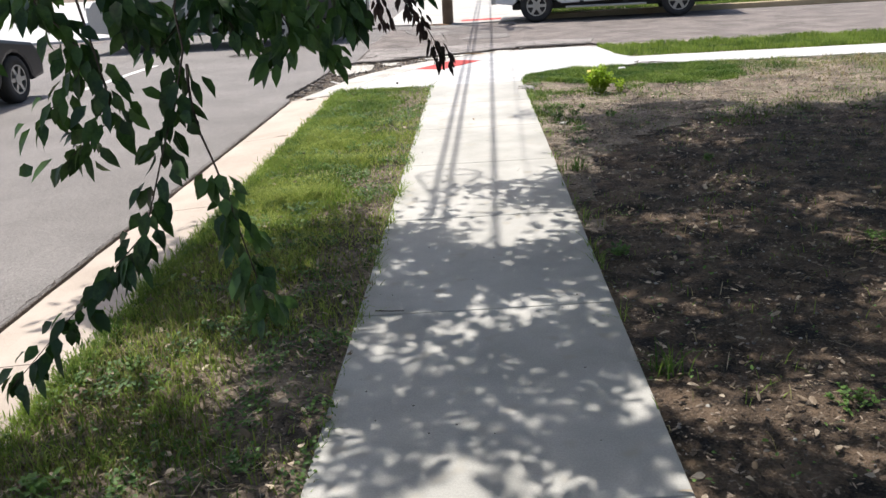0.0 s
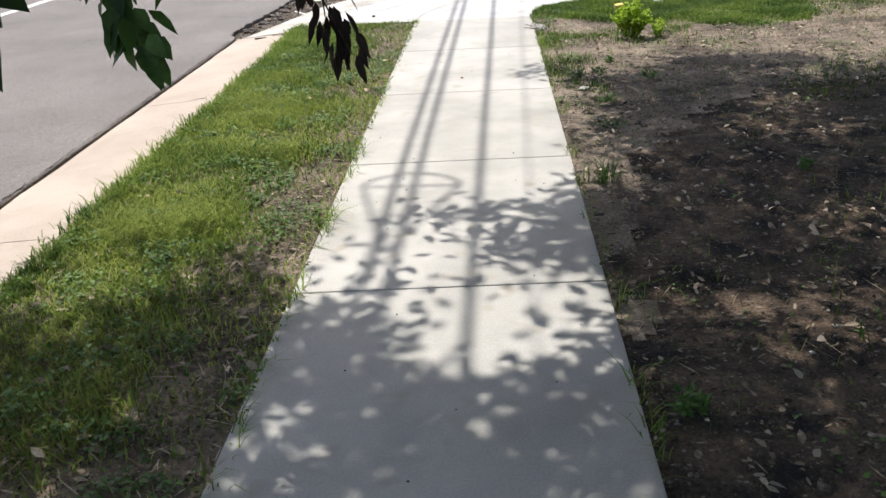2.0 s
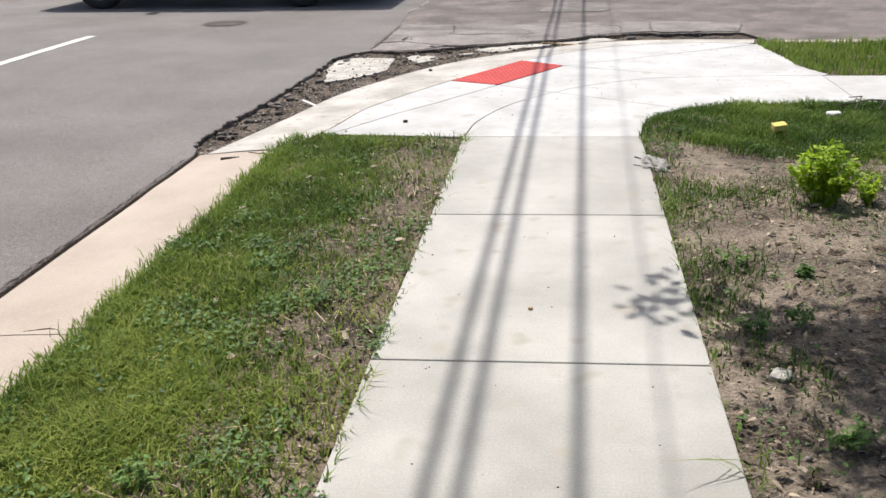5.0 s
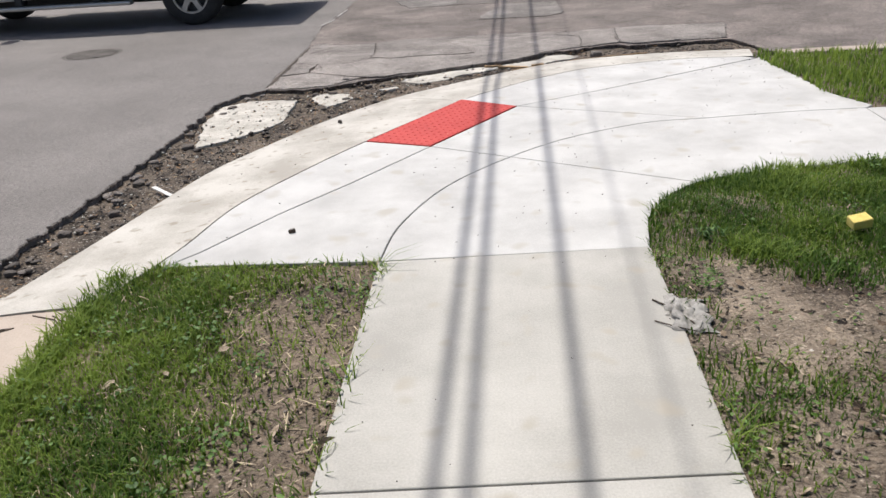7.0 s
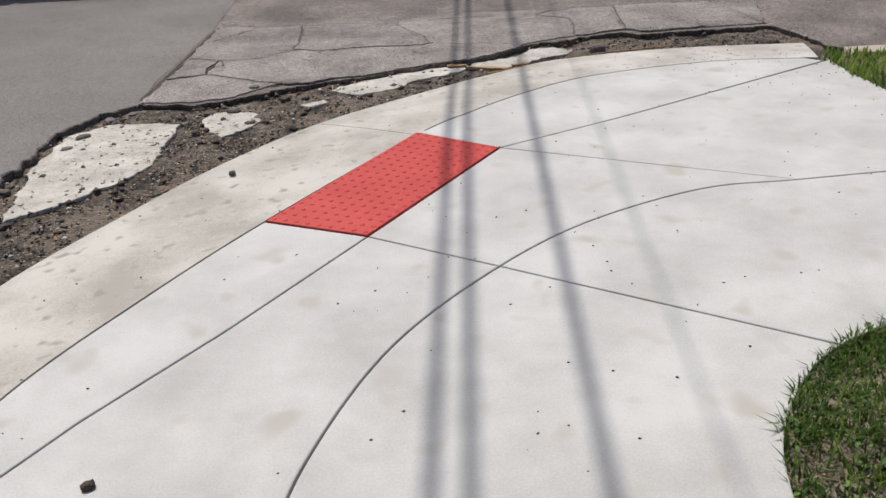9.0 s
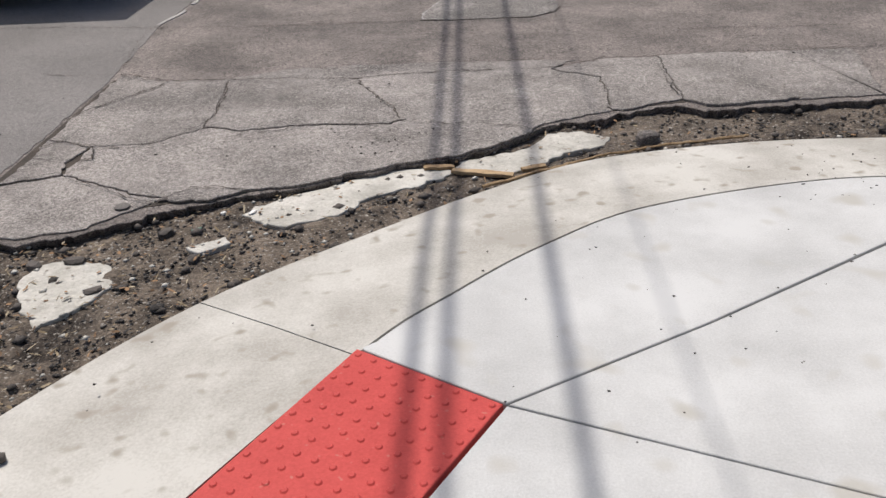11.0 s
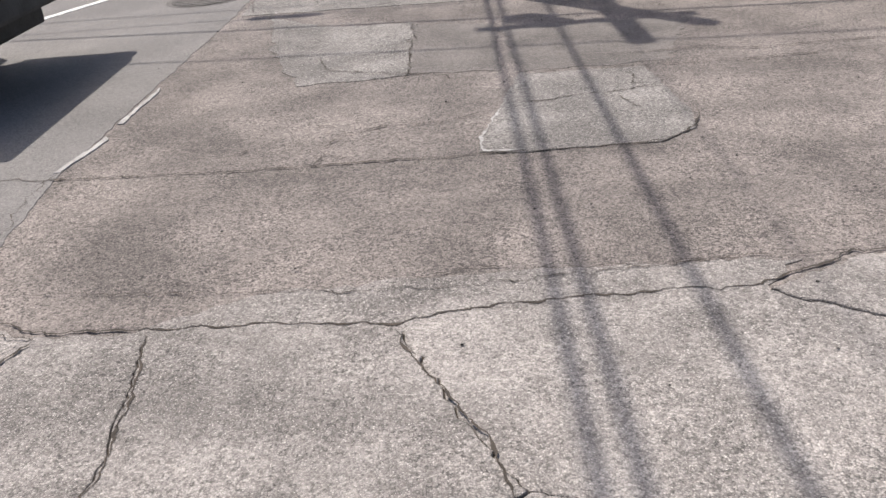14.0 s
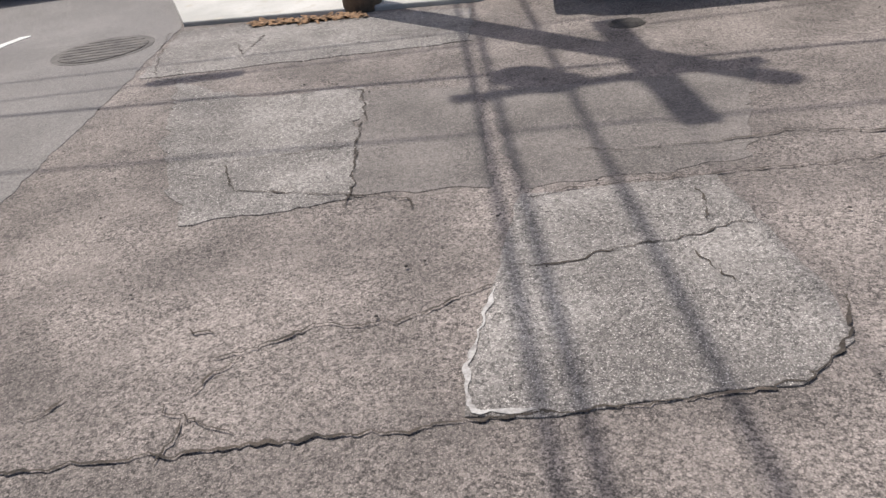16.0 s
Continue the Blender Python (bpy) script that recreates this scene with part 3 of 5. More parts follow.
gE, gF, gG, gH, gR = (0.22, 17.76), (0.62, 17.76), (1.13, 17.75), (1.45, 17.91), (1.8, 17.92)
gS2, gEdge, gU, gV, gN, gO = (0.89, 16.82), (1.0, 16.83), (-1.26, 16.39), (-0.74, 16.06), (-0.6, 16.2), (-0.33, 16.15)
low = [p for p in ASPHALT_EDGE if -0.3 < p[0] < 0.95 and p[1] > 16]
PIECES = [[gA, gB, (-1.4, 17.5), gT], [gT, (-1.4, 17.5), gB, gC, gCm, gJ, gLJ, gL, gK], [gC, gD, gDm, gS, (0.22, 16.9), gI2, gI, gJ, gCm],
          [gD, gE, gF, gG, (1.4, 17.55), (1.36, 17.0), gEdge, gS2, gS, gDm], [gG, gH, gR, (1.76, 17.12), (1.42, 16.99), (1.36, 17.0), (1.4, 17.55)],
          [gR, (2.3, 17.95), (2.35, 17.05), (1.85, 17.0), (1.76, 17.12)], [(2.3, 17.95), (3.0, 17.95), (2.8, 17.08), (2.35, 17.05)],
          [gL, gLJ, gJ, gI, gI2, (0.22, 16.9), gS, gS2, gEdge] + low[::-1] + [gO, gN, (-0.72, 16.1), gU], [gV, (-0.72, 16.1), gN, gO, (-0.5, 16.06)],
          [(-1.53, 15.8), (-1.52, 16.3), gU, (-0.72, 16.1), gV, (-0.97, 15.83), (-1.2, 15.77)], [gK, gL, (-1.3, 16.55), (-1.5, 16.6)], [(-1.5, 16.6), (-1.3, 16.55), gU, (-1.52, 16.3)]]
for i, pts in enumerate(PIECES):
    area = sum(a[0] * b[1] - b[0] * a[1] for a, b in zip(pts, pts[1:] + pts[:1]))
    pts = pts if area > 0 else pts[::-1]
    part("asphalt_piece", prism(jagged(pts, 0.022, 0.022, 11, True), -0.09, Z_ROAD + 0.009 + 0.004 * (i % 3), 0.003, 0.005, None, 0.03 if min(p[1] for p in pts) < 16.85 and i >= 7 else 0.0), M_SLAB, road)


def crack(pts, width, amp=0.03, z=0.0075):
    V, F = ribbon(jagged(pts, 0.014, amp * 0.8, 13), width * 0.46, Z_ROAD + z)
    link("crack", mesh_of("crack", V, F, M_CRACK), road)


def patch(pts, material, z, amp=0.02):
    part("asphalt_patch", prism(jagged(pts, 0.05, amp, 7, True), -0.08, Z_ROAD + z, 0, 0.003), material, road)


patch([(0.31, 19.11), (0.55, 19.09), (1.14, 19.08), (1.33, 19.22), (1.37, 19.45), (1.36, 19.65), (1.34, 20.29), (0.61, 20.34), (0.43, 19.65), (0.35, 19.4)], M_PATCH, 0.006)
patch([(-0.03, 20.55), (0.52, 20.45), (0.56, 21.7), (-0.03, 21.9)], M_DARKPATCH, 0.004, 0.03)
patch([(-0.72, 20.45), (-0.03, 20.5), (-0.03, 21.95), (-0.6, 22.0), (-1.2, 22.55), (-1.0, 21.4)], M_PATCH, 0.005, 0.05)
patch([(0.62, 20.4), (1.5, 20.38), (1.9, 21.4), (0.6, 21.6)], M_DARKPATCH, 0.003, 0.05)
patch([(-1.5, 22.75), (-0.1, 22.65), (0.6, 22.6), (0.7, 23.45), (-0.05, 23.75), (-1.5, 24.02)], M_PATCH, 0.005, 0.03)
crack([(-2.4, 19.34), (-1.6, 19.2), (-0.83, 19.13), (-0.3, 19.12), (0.31, 19.1)], 0.016)
crack([(0.31, 19.1), (0.6, 19.08), (1.14, 19.08), (1.33, 19.24), (1.4, 19.45)], 0.017)
crack([(-7.5, 19.7), (-5.5, 19.6), (-3.5, 19.45), (-2.4, 19.34)], 0.012)
crack([(-1.7, 19.3), (-1.72, 19.0), (-1.65, 18.5), (-1.55, 18.05)], 0.008)
crack([(-0.02, 18.0), (0.3, 18.05), (0.62, 17.98), (1.2, 17.98)], 0.006)
crack([(-2.1, 18.1), (-1.9, 18.02), (-1.55, 18.02)], 0.007)
crack([(-1.6, 24.0), (-1.5, 23.3), (-1.4, 22.8), (-1.2, 22.55)], 0.010)
crack([(2.0, 18.6), (3.0, 18.5), (4.2, 18.6), (5.5, 18.5)], 0.012)
crack([(2.6, 17.95), (3.4, 18.0), (4.5, 17.8)], 0.010)
crack([(-1.87, 6.0), (-1.89, 8.0), (-1.88, 10.0), (-1.89, 11.5)], 0.012, 0.02)
crack([(-1.88, 1.0), (-1.9, 3.0), (-1.88, 6.0)], 0.012, 0.02)

V, F = ribbon(jagged([(0.50, 19.1), (0.33, 19.13), (0.33, 19.3), (0.39, 19.5), (0.45, 19.7)], 0.02, 0.02, 9), 0.011, Z_ROAD + 0.0095)
link("pale_rim", mesh_of("pale_rim", V, F, M_WORN), road)

patch([(-1.0, 17.72), (-0.1, 17.65), (1.1, 17.68), (1.28, 17.95), (0.4, 18.02), (-0.5, 17.98)], M_SLAB, 0.005, 0.04)
crack([(-1.55, 18.03), (-1.19, 17.83), (-0.8, 17.8), (-0.4, 17.78), (-0.02, 17.73), (0.22, 17.79), (0.62, 17.8), (1.13, 17.79), (1.45, 17.95), (1.8, 17.96), (3.0, 17.99)], 0.015, 0.026)

# cracks that run over the broken slab
for pts, width in (([(-1.16, 17.77), (-1.27, 17.59), (-1.45, 17.35), (-1.54, 17.18)], 0.022), ([(-1.55, 18.01), (-1.42, 17.87), (-1.16, 17.77)], 0.014),
                   ([(-1.53, 16.86), (-1.28, 16.75), (-1.04, 16.69), (-0.88, 16.82), (-0.76, 16.98), (-0.73, 17.12), (-0.75, 17.44), (-0.8, 17.75)], 0.016),
                   ([(-0.75, 16.97), (-0.63, 16.92), (-0.49, 16.83), (-0.65, 16.76), (-0.85, 16.81)], 0.010),
                   ([(-0.49, 16.83), (-0.34, 16.86), (-0.22, 16.93), (-0.05, 16.92), (0.2, 16.88), (0.26, 16.94)], 0.014),
                   ([(0.27, 16.95), (0.22, 17.16), (0.14, 17.32), (0.01, 17.57), (-0.02, 17.67)], 0.017),
                   ([(0.26, 16.94), (0.43, 16.88), (0.58, 16.86), (0.76, 16.83), (0.89, 16.78), (0.94, 16.73), (1.0, 16.79)], 0.012),
                   ([(-1.23, 16.35), (-1.0, 16.22), (-0.86, 16.11), (-0.73, 16.03), (-0.61, 16.19), (-0.49, 16.19), (-0.34, 16.13)], 0.012),
                   ([(-0.73, 16.03), (-0.73, 15.93)], 0.012), ([(1.77, 17.69), (1.74, 17.33), (1.75, 17.12)], 0.012),
                   ([(-1.59, 16.62), (-1.46, 16.81), (-1.24, 16.72), (-1.18, 16.58), (-1.28, 16.52)], 0.013), ([(-1.45, 16.34), (-1.24, 16.43)], 0.012)):
    crack(pts, width * 0.75, 0.02, 0.0195)
# the fine net of cracks further out
for pts, width in (([(-0.66, 21.09), (-0.37, 21.07), (-0.05, 21.09)], 0.014), ([(-0.63, 21.06), (-0.55, 20.73), (-0.32, 20.65), (-0.08, 20.55), (0.19, 20.44), (0.23, 20.32)], 0.013),
                   ([(-0.31, 22.21), (-0.04, 21.88), (-0.01, 21.5), (-0.04, 21.05), (-0.03, 20.56), (-0.06, 20.4)], 0.012),
                   ([(-0.42, 19.51), (-0.29, 19.53), (-0.1, 19.62), (0.14, 19.58), (0.32, 19.66), (0.46, 19.73)], 0.014), ([(-0.51, 19.7), (-0.37, 19.61)], 0.010),
                   ([(-0.43, 19.35), (-0.34, 19.46), (-0.29, 19.52)], 0.010), ([(-0.5, 19.33), (-0.44, 19.27), (-0.26, 19.15)], 0.011), ([(-0.46, 19.07), (-0.44, 19.15), (-0.42, 19.26)], 0.012),
                   ([(0.61, 20.3), (0.78, 20.33), (0.99, 20.31), (1.36, 20.29), (1.92, 20.26), (2.6, 20.3)], 0.014), ([(0.52, 19.82), (0.68, 19.79), (0.88, 19.85), (1.05, 19.83), (1.2, 19.9), (1.35, 19.9)], 0.015),
                   ([(0.85, 20.72), (1.06, 20.62), (1.29, 20.6), (1.46, 20.57), (1.74, 20.6), (2.04, 20.48), (2.8, 20.5)], 0.013), ([(1.23, 20.21), (1.2, 19.94)], 0.009), ([(1.09, 19.77), (1.14, 19.55)], 0.009),
                   ([(-0.95, 23.29), (-0.87, 23.03), (-0.79, 23.51)], 0.014), ([(0.27, 21.85), (0.4, 22.1), (0.5, 22.17)], 0.012), ([(-0.66, 19.42), (-0.56, 19.48)], 0.010), ([(-0.94, 19.34), (-0.85, 19.35), (-0.77, 19.42)], 0.010),
                   ([(-1.35, 18.1), (-0.45, 17.98), (0.1, 17.92), (0.64, 17.95), (1.16, 17.97), (2.05, 17.93)], 0.007)):
    crack(pts, width, 0.03, 0.0092)

# worn road paint
paint = thing("lane_marking", Matrix(), "worn white painted lane dash on asphalt", "lane marking", kind="structure")
for pts in ([(-5.72, 13.75), (-5.58, 13.75), (-5.58, 17.0), (-5.72, 17.0)], [(-5.72, 4.2), (-5.58, 4.2), (-5.58, 7.4), (-5.72, 7.4)], [(-1.72, 19.3), (-1.69, 19.3), (-1.6, 19.75), (-1.63, 19.8)], [(-1.64, 20.0), (-1.61, 20.0), (-1.58, 20.6), (-1.6, 20.7)],
            [(-3.6, 23.2), (-3.5, 23.2), (-2.9, 24.6), (-3.0, 24.6)]):
    part("dash", prism(jagged(pts, 0.06, 0.012, 12, True), -0.07, Z_ROAD + 0.008, 0, 0.001), M_WORN if pts[0][0] > -2 else M_WHITE, paint)


# ---- lawn, verge and yard ----
def soil_field(name, poly, x0, x1, y0, y1, step, material, label, rise=0.016, lift=0.0):
    nx, ny = int((x1 - x0) / step), int((y1 - y0) / step)
    gx, gy = np.meshgrid(np.linspace(x0, x1, nx), np.linspace(y0, y1, ny))
    x, y = gx.ravel(), gy.ravel()
    z = Z_SOIL + rise * soft_noise(x, y, 2.2) + rise * 0.7 * soft_noise(x, y, 9.0, 3.0)
    idx = np.arange(nx * ny).reshape(ny, nx)
    q = np.stack([idx[:-1, :-1], idx[:-1, 1:], idx[1:, 1:], idx[1:, :-1]], -1).reshape(-1, 4)
    keep = inside(x[q].mean(1), y[q].mean(1), poly)
    q = q[keep]
    ob = tri_mesh(name, np.stack([x, y, np.minimum(z, -0.004) + lift], 1), np.concatenate([q[:, :3], q[:, [0, 2, 3]]]), material)
    ob.data.polygons.foreach_set("use_smooth", [True] * len(ob.data.polygons))
    return tagged(ob, label, "ground", kind="structure")


STRIP = [(-1.24, -8), (0.01, -8), (0.01, 11.95), (-1.07, 11.98), (-1.24, 11.62)]
YARD = [(1.18, -8), (16, -8), (16, 13.1)] + [(x, y + 0.02) for x, y in GRASS_R[::-1] if x < 6] + [(1.18, 12.0)]
RIGHT_VERGE = VERGE + [(16, 16.02), (16, 14.11)]
RIGHT_VERGE = [(x - 0.03 if x < 4 else x, y) for x, y in RIGHT_VERGE]
soil_field("strip_soil", STRIP, -1.28, 0.06, -8, 12.2, 0.045, M_SOIL, "bare brown soil of the narrow grass strip")
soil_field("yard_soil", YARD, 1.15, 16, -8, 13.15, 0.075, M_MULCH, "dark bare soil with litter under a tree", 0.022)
# paler soil laid about where the crown's shade ends, dry tone plus painted sun
SUNLIT = jagged([(1.2, 5.4), (1.45, 6.4), (1.65, 7.4), (2.2, 8.4), (3.2, 9.0), (4.6, 9.1), (6.5, 9.5), (9.0, 9.2), (16, 9.3)], 0.035, 0.22, 3.1) + [(16, 13.1)] + [(x, y + 0.02) for x, y in GRASS_R[::-1] if x < 6] + [(1.2, 12.0)]
soil_field("dry_soil", SUNLIT, 1.2, 16, 5, 13.15, 0.045, M_SUNLIT_SOIL, "dry tan soil of the yard corner, sunlit brightness in its colour", 0.022, 0.003)
soil_field("verge_soil", RIGHT_VERGE, 2.7, 16, 14.1, 16.05, 0.08, M_SOIL, "soil of the far grass verge")
far_side = part("far_verge", prism([(16, -8), (60, -8), (60, 16.2), (16, 16.2)], -0.18, -0.02, 0, 0.005), M_SOIL)
tagged(far_side, "soil beyond the yard", "ground", kind="structure")

rng = np.random.default_rng(5)


def scatter(n, x0, x1, y0, y1, poly, density):
    x, y = rng.uniform(x0, x1, n), rng.uniform(y0, y1, n)
    ok = inside(x, y, poly)
    x, y = x[ok], y[ok]
    ok = rng.uniform(0, 1, len(x)) < density(x, y)
    return x[ok], y[ok]


def strip_green(x, y):
    """Grass is thick by the kerb, thin by the footway and in the shade."""
    edge = np.clip((-0.06 - x + 0.30 * soft_noise(x, y, 1.3) + 0.12 * soft_noise(x, y, 5.0, 2.0)) / 0.6, 0, 1)
    thin = np.where(y < 6.3, 0.42 + 0.4 * soft_noise(x, y, 2.1, 4.0), 1.0)
    return np.clip(edge ** 1.5 * thin, 0.10, 1)


x, y = scatter(190000, -1.24, 0.02, -1, 12.1, STRIP, strip_green)
lush = (y > 5.5) | (rng.uniform(0, 1, len(x)) < 0.6)
grass = blades("grass", x[lush], y[lush], Z_SOIL, 0.05, 0.0034, M_GRASS, 1, lean=0.95)
tagged(grass, "thick green grass beside the kerb", "grass", kind="stuff")
# pale blades paint a brighter, sunlit look into this stretch of the strip
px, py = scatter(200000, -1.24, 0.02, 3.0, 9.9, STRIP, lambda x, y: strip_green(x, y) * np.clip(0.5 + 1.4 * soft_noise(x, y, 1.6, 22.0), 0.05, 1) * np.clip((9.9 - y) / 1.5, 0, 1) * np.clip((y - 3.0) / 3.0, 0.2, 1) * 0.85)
tagged(blades("pale_grass", px, py, Z_SOIL, 0.055, 0.0034, M_PALEGRASS, 51, lean=0.95), "yellow-green grass among darker blades, sunlit look in its colour", "grass", kind="stuff")
dry = ~lush | (rng.uniform(0, 1, len(x)) < 0.08)
tagged(blades("dry_grass", x[dry], y[dry], Z_SOIL, 0.05, 0.0028, M_DRYGRASS, 2, lean=0.9), "thin dry yellowed grass in the strip", "grass", kind="stuff")
# tufts that hang over the kerb
x = -1.2 + rng.normal(0, 0.045, 16000)
y = rng.uniform(-1, 11.9, 16000)
tagged(blades("grass_edge", x, y, -0.01, 0.06, 0.0034, M_GRASS, 3, lean=1.0), "ragged grass edge hanging over the kerb", "grass", kind="stuff")


def yard_green(x, y):
    n = soft_noise(x, y, 0.8, 9.0) + 0.5 * soft_noise(x, y, 2.3, 2.0)
    band = np.clip((y - 11.25 + 0.9 * n) / 0.5, 0, 1)
    tongue = np.clip(1 - np.abs(y - 10.9 - 0.5 * n) / 0.35, 0, 1) * np.clip((x - 1.3) / 0.3, 0, 1) * np.clip((2.2 - x) / 0.3, 0, 1)
    side = np.clip((1.62 + 0.35 * n - x) / 0.25, 0, 1) * np.clip((y - 8.0) / 1.6, 0, 1) * np.clip(0.12 + 0.55 * n, 0.04, 0.45)
    band = band * np.clip((4.3 + 0.8 * n - x) / 0.7, 0.12, 1) * np.where((x < 1.55) & (y < 12.4), 0.35, 1.0)
    weedy = 0.03 * (n > 0.25)
    return np.clip(np.maximum(np.maximum(band, tongue * 0.4), side) * np.clip(0.75 + 0.4 * soft_noise(x, y, 6.0, 3.0), 0.3, 1) + weedy, 0, 1)


x, y = scatter(330000, 1.2, 5.0, 8.0, 13.1, YARD, yard_green)
x1, y1 = scatter(150000, 5.0, 14.0, 10.2, 13.1, YARD, yard_green)
x2, y2 = scatter(60000, 1.2, 8.0, 3.0, 8.0, YARD, yard_green)
x, y = np.concatenate([x, x1, x2]), np.concatenate([y, y1, y2])
tagged(blades("yard_grass", x, y, Z_SOIL, 0.055, 0.0034, M_GRASS, 4, lean=0.9), "patchy green grass at the corner of the yard", "grass", kind="stuff")
x, y = scatter(4000, 1.2, 6.0, 0.0, 13.0, YARD, lambda x, y: 0.2 + 0.5 * (yard_green(x, y) > 0.2))
tagged(blades("yard_dry_grass", x, y, Z_SOIL, 0.07, 0.0026, M_DRYGRASS, 6, lean=1.1), "dry stalks and yellowed grass in the yard", "grass", kind="stuff")
x, y = scatter(52000, 2.75, 16.0, 14.1, 16.05, RIGHT_VERGE, lambda x, y: np.full(len(x), 0.9))
tagged(blades("verge_grass", x, y, Z_SOIL, 0.10, 0.0055, M_GRASS, 7), "bright green grass verge beside the other footway", "grass", kind="stuff")

# wisps of grass that lean over the footway's edges
x = np.concatenate([rng.normal(0.0, 0.018, 260), rng.normal(1.222, 0.018, 260)])
y = np.concatenate([rng.choice(rng.uniform(3, 11.9, 34), 260), rng.choice(rng.uniform(4, 12, 34), 260)]) + rng.normal(0, 0.05, 520)
tagged(blades("edge_wisps", x, y, -0.01, 0.085, 0.0028, M_GRASS, 29, lean=1.5), "wisps of grass leaning over the footway edge", "grass", kind="stuff")

# dry growth at the far end of the yard, sprigs under the tree
x, y = scatter(26000, 3.6, 14.0, 9.6, 13.08, YARD, lambda x, y: np.clip(0.35 + 0.9 * soft_noise(x, y, 1.1, 31.0), 0.05, 1) * np.clip((x - 3.6) / 1.2, 0, 1) * np.clip((y - 9.8) / 1.6, 0, 1))
tagged(blades("dry_yard_grass", x, y, Z_SOIL, 0.06, 0.0045, M_DRYGRASS, 33, lean=1.2), "tan dry grass along the far yard edge", "grass", kind="stuff")
x, y = scatter(17000, 1.22, 7.0, 1.5, 10.5, YARD, lambda x, y: np.clip(0.1 + 1.1 * soft_noise(x, y, 1.9, 35.0), 0.02, 0.8))
tagged(blades("shade_sprigs", x, y, Z_SOIL, 0.05, 0.0024, M_GRASS, 34, lean=1.3), "thin sprigs of grass in shaded soil", "grass", kind="stuff")
x, y = scatter(5200, 1.22, 8.0, 0.5, 12.0, YARD, lambda x, y: 0.5 + 0 * x)
tagged(chips("pale_chips", x, y, Z_SOIL + 0.012, 0.016, 0.008, M_FALLEN, 35), "pale chips and leaf bits on dark soil", "litter", kind="stuff")
x, y = scatter(420, 1.24, 7.0, 0.8, 11.5, YARD, lambda x, y: 0.5 + 0 * x)
tagged(pebbles("yard_stones", x, y, Z_SOIL + 0.004, 0.012, M_MORTAR, 36), "pale grey stones strewn over dark soil", "gravel", kind="stuff")
# litter on the soil
x, y = scatter(40000, 1.2, 9.0, -1.0, 12.5, YARD, lambda x, y: np.clip(1.05 - yard_green(x, y), 0, 1) * np.clip(1.3 - (x - 1.2) / 9, 0.2, 1))
tagged(chips("leaf_litter", x, y, Z_SOIL + 0.004, 0.011, 0.004, M_CHIP, 8), "brown wood chips and dead leaf litter on soil", "litter", kind="stuff")
x, y = scatter(9000, 1.2, 7.0, 0.0, 12.5, YARD, lambda x, y: 0.25 + 0 * x)
tagged(pebbles("yard_gravel", x, y, Z_SOIL, 0.009, M_STONE, 9), "small stones strewn over yard soil", "gravel", kind="stuff")
x, y = scatter(5000, 1.2, 7.0, 0.0, 12.5, YARD, lambda x, y: 0.22 + 0 * x)
tagged(chips("dry_stalks", x, y, Z_SOIL + 0.004, 0.035, 0.0018, M_STRAW, 10), "pale dry stalks lying on the soil", "litter", kind="stuff")
x, y = scatter(12000, -1.2, 0.0, -1.0, 12.0, STRIP, lambda x, y: np.clip(0.75 - strip_green(x, y), 0.02, 1))
tagged(chips("strip_litter", x, y, Z_SOIL + 0.004, 0.009, 0.0035, M_CHIP, 11), "dead leaves and chips on bare strip soil", "litter", kind="stuff")
x, y = scatter(3500, -1.2, 0.0, -1.0, 12.0, STRIP, lambda x, y: np.clip(0.8 - strip_green(x, y), 0.05, 1))
tagged(pebbles("strip_gravel", x, y, Z_SOIL, 0.008, M_STONE, 12), "small stones along the grass strip", "gravel", kind="stuff")
def fallen(name, x, y, size, seed, label):
    """Curled dead leaves lying on the soil."""
    r = np.random.default_rng(seed)
    n = len(x)
    P = np.stack([x, y, Z_SOIL + r.uniform(0.008, 0.03, n)], 1)
    D = np.stack([r.normal(0, 1, n), r.normal(0, 1, n), r.normal(0, 0.2, n)], 1)
    tagged(leaf_mesh(name, P, D, r.normal(0, 0.4, (n, 3)) + np.array([0, 0, 1.0]), size * r.uniform(0.5, 1.4, n), size * 0.27 * r.uniform(0.7, 1.3, n), M_FALLEN), label, "litter", kind="stuff")


x, y = scatter(1500, -1.2, 0.0, 0.5, 12.0, STRIP, lambda x, y: np.where(y < 6.2, 0.75, 0.16))
fallen("fallen_leaves", x, y, 0.05, 71, "tan fallen leaves among weeds and soil")
x, y = scatter(5200, 1.2, 8.0, 0.5, 11.0, YARD, lambda x, y: 0.5 + 0 * x)
fallen("yard_leaves", x, y, 0.042, 72, "tan fallen leaves on dark yard soil")
x, y = scatter(420, 1.25, 7.0, 0.5, 11.4, YARD, lambda x, y: 0.6 + 0 * x)
tagged(pebbles("soil_clods", x, y, Z_SOIL, 0.017, M_SOIL, 73), "clods of dry brown soil in the yard", "soil", kind="stuff")
x, y = scatter(2600, -1.2, 0.0, -1.0, 12.0, STRIP, lambda x, y: 0.9 + 0 * x)
tagged(chips("strip_stalks", x, y, Z_SOIL + 0.006, 0.035, 0.0018, M_STRAW, 13), "dry stalks among strip grass", "litter", kind="stuff")



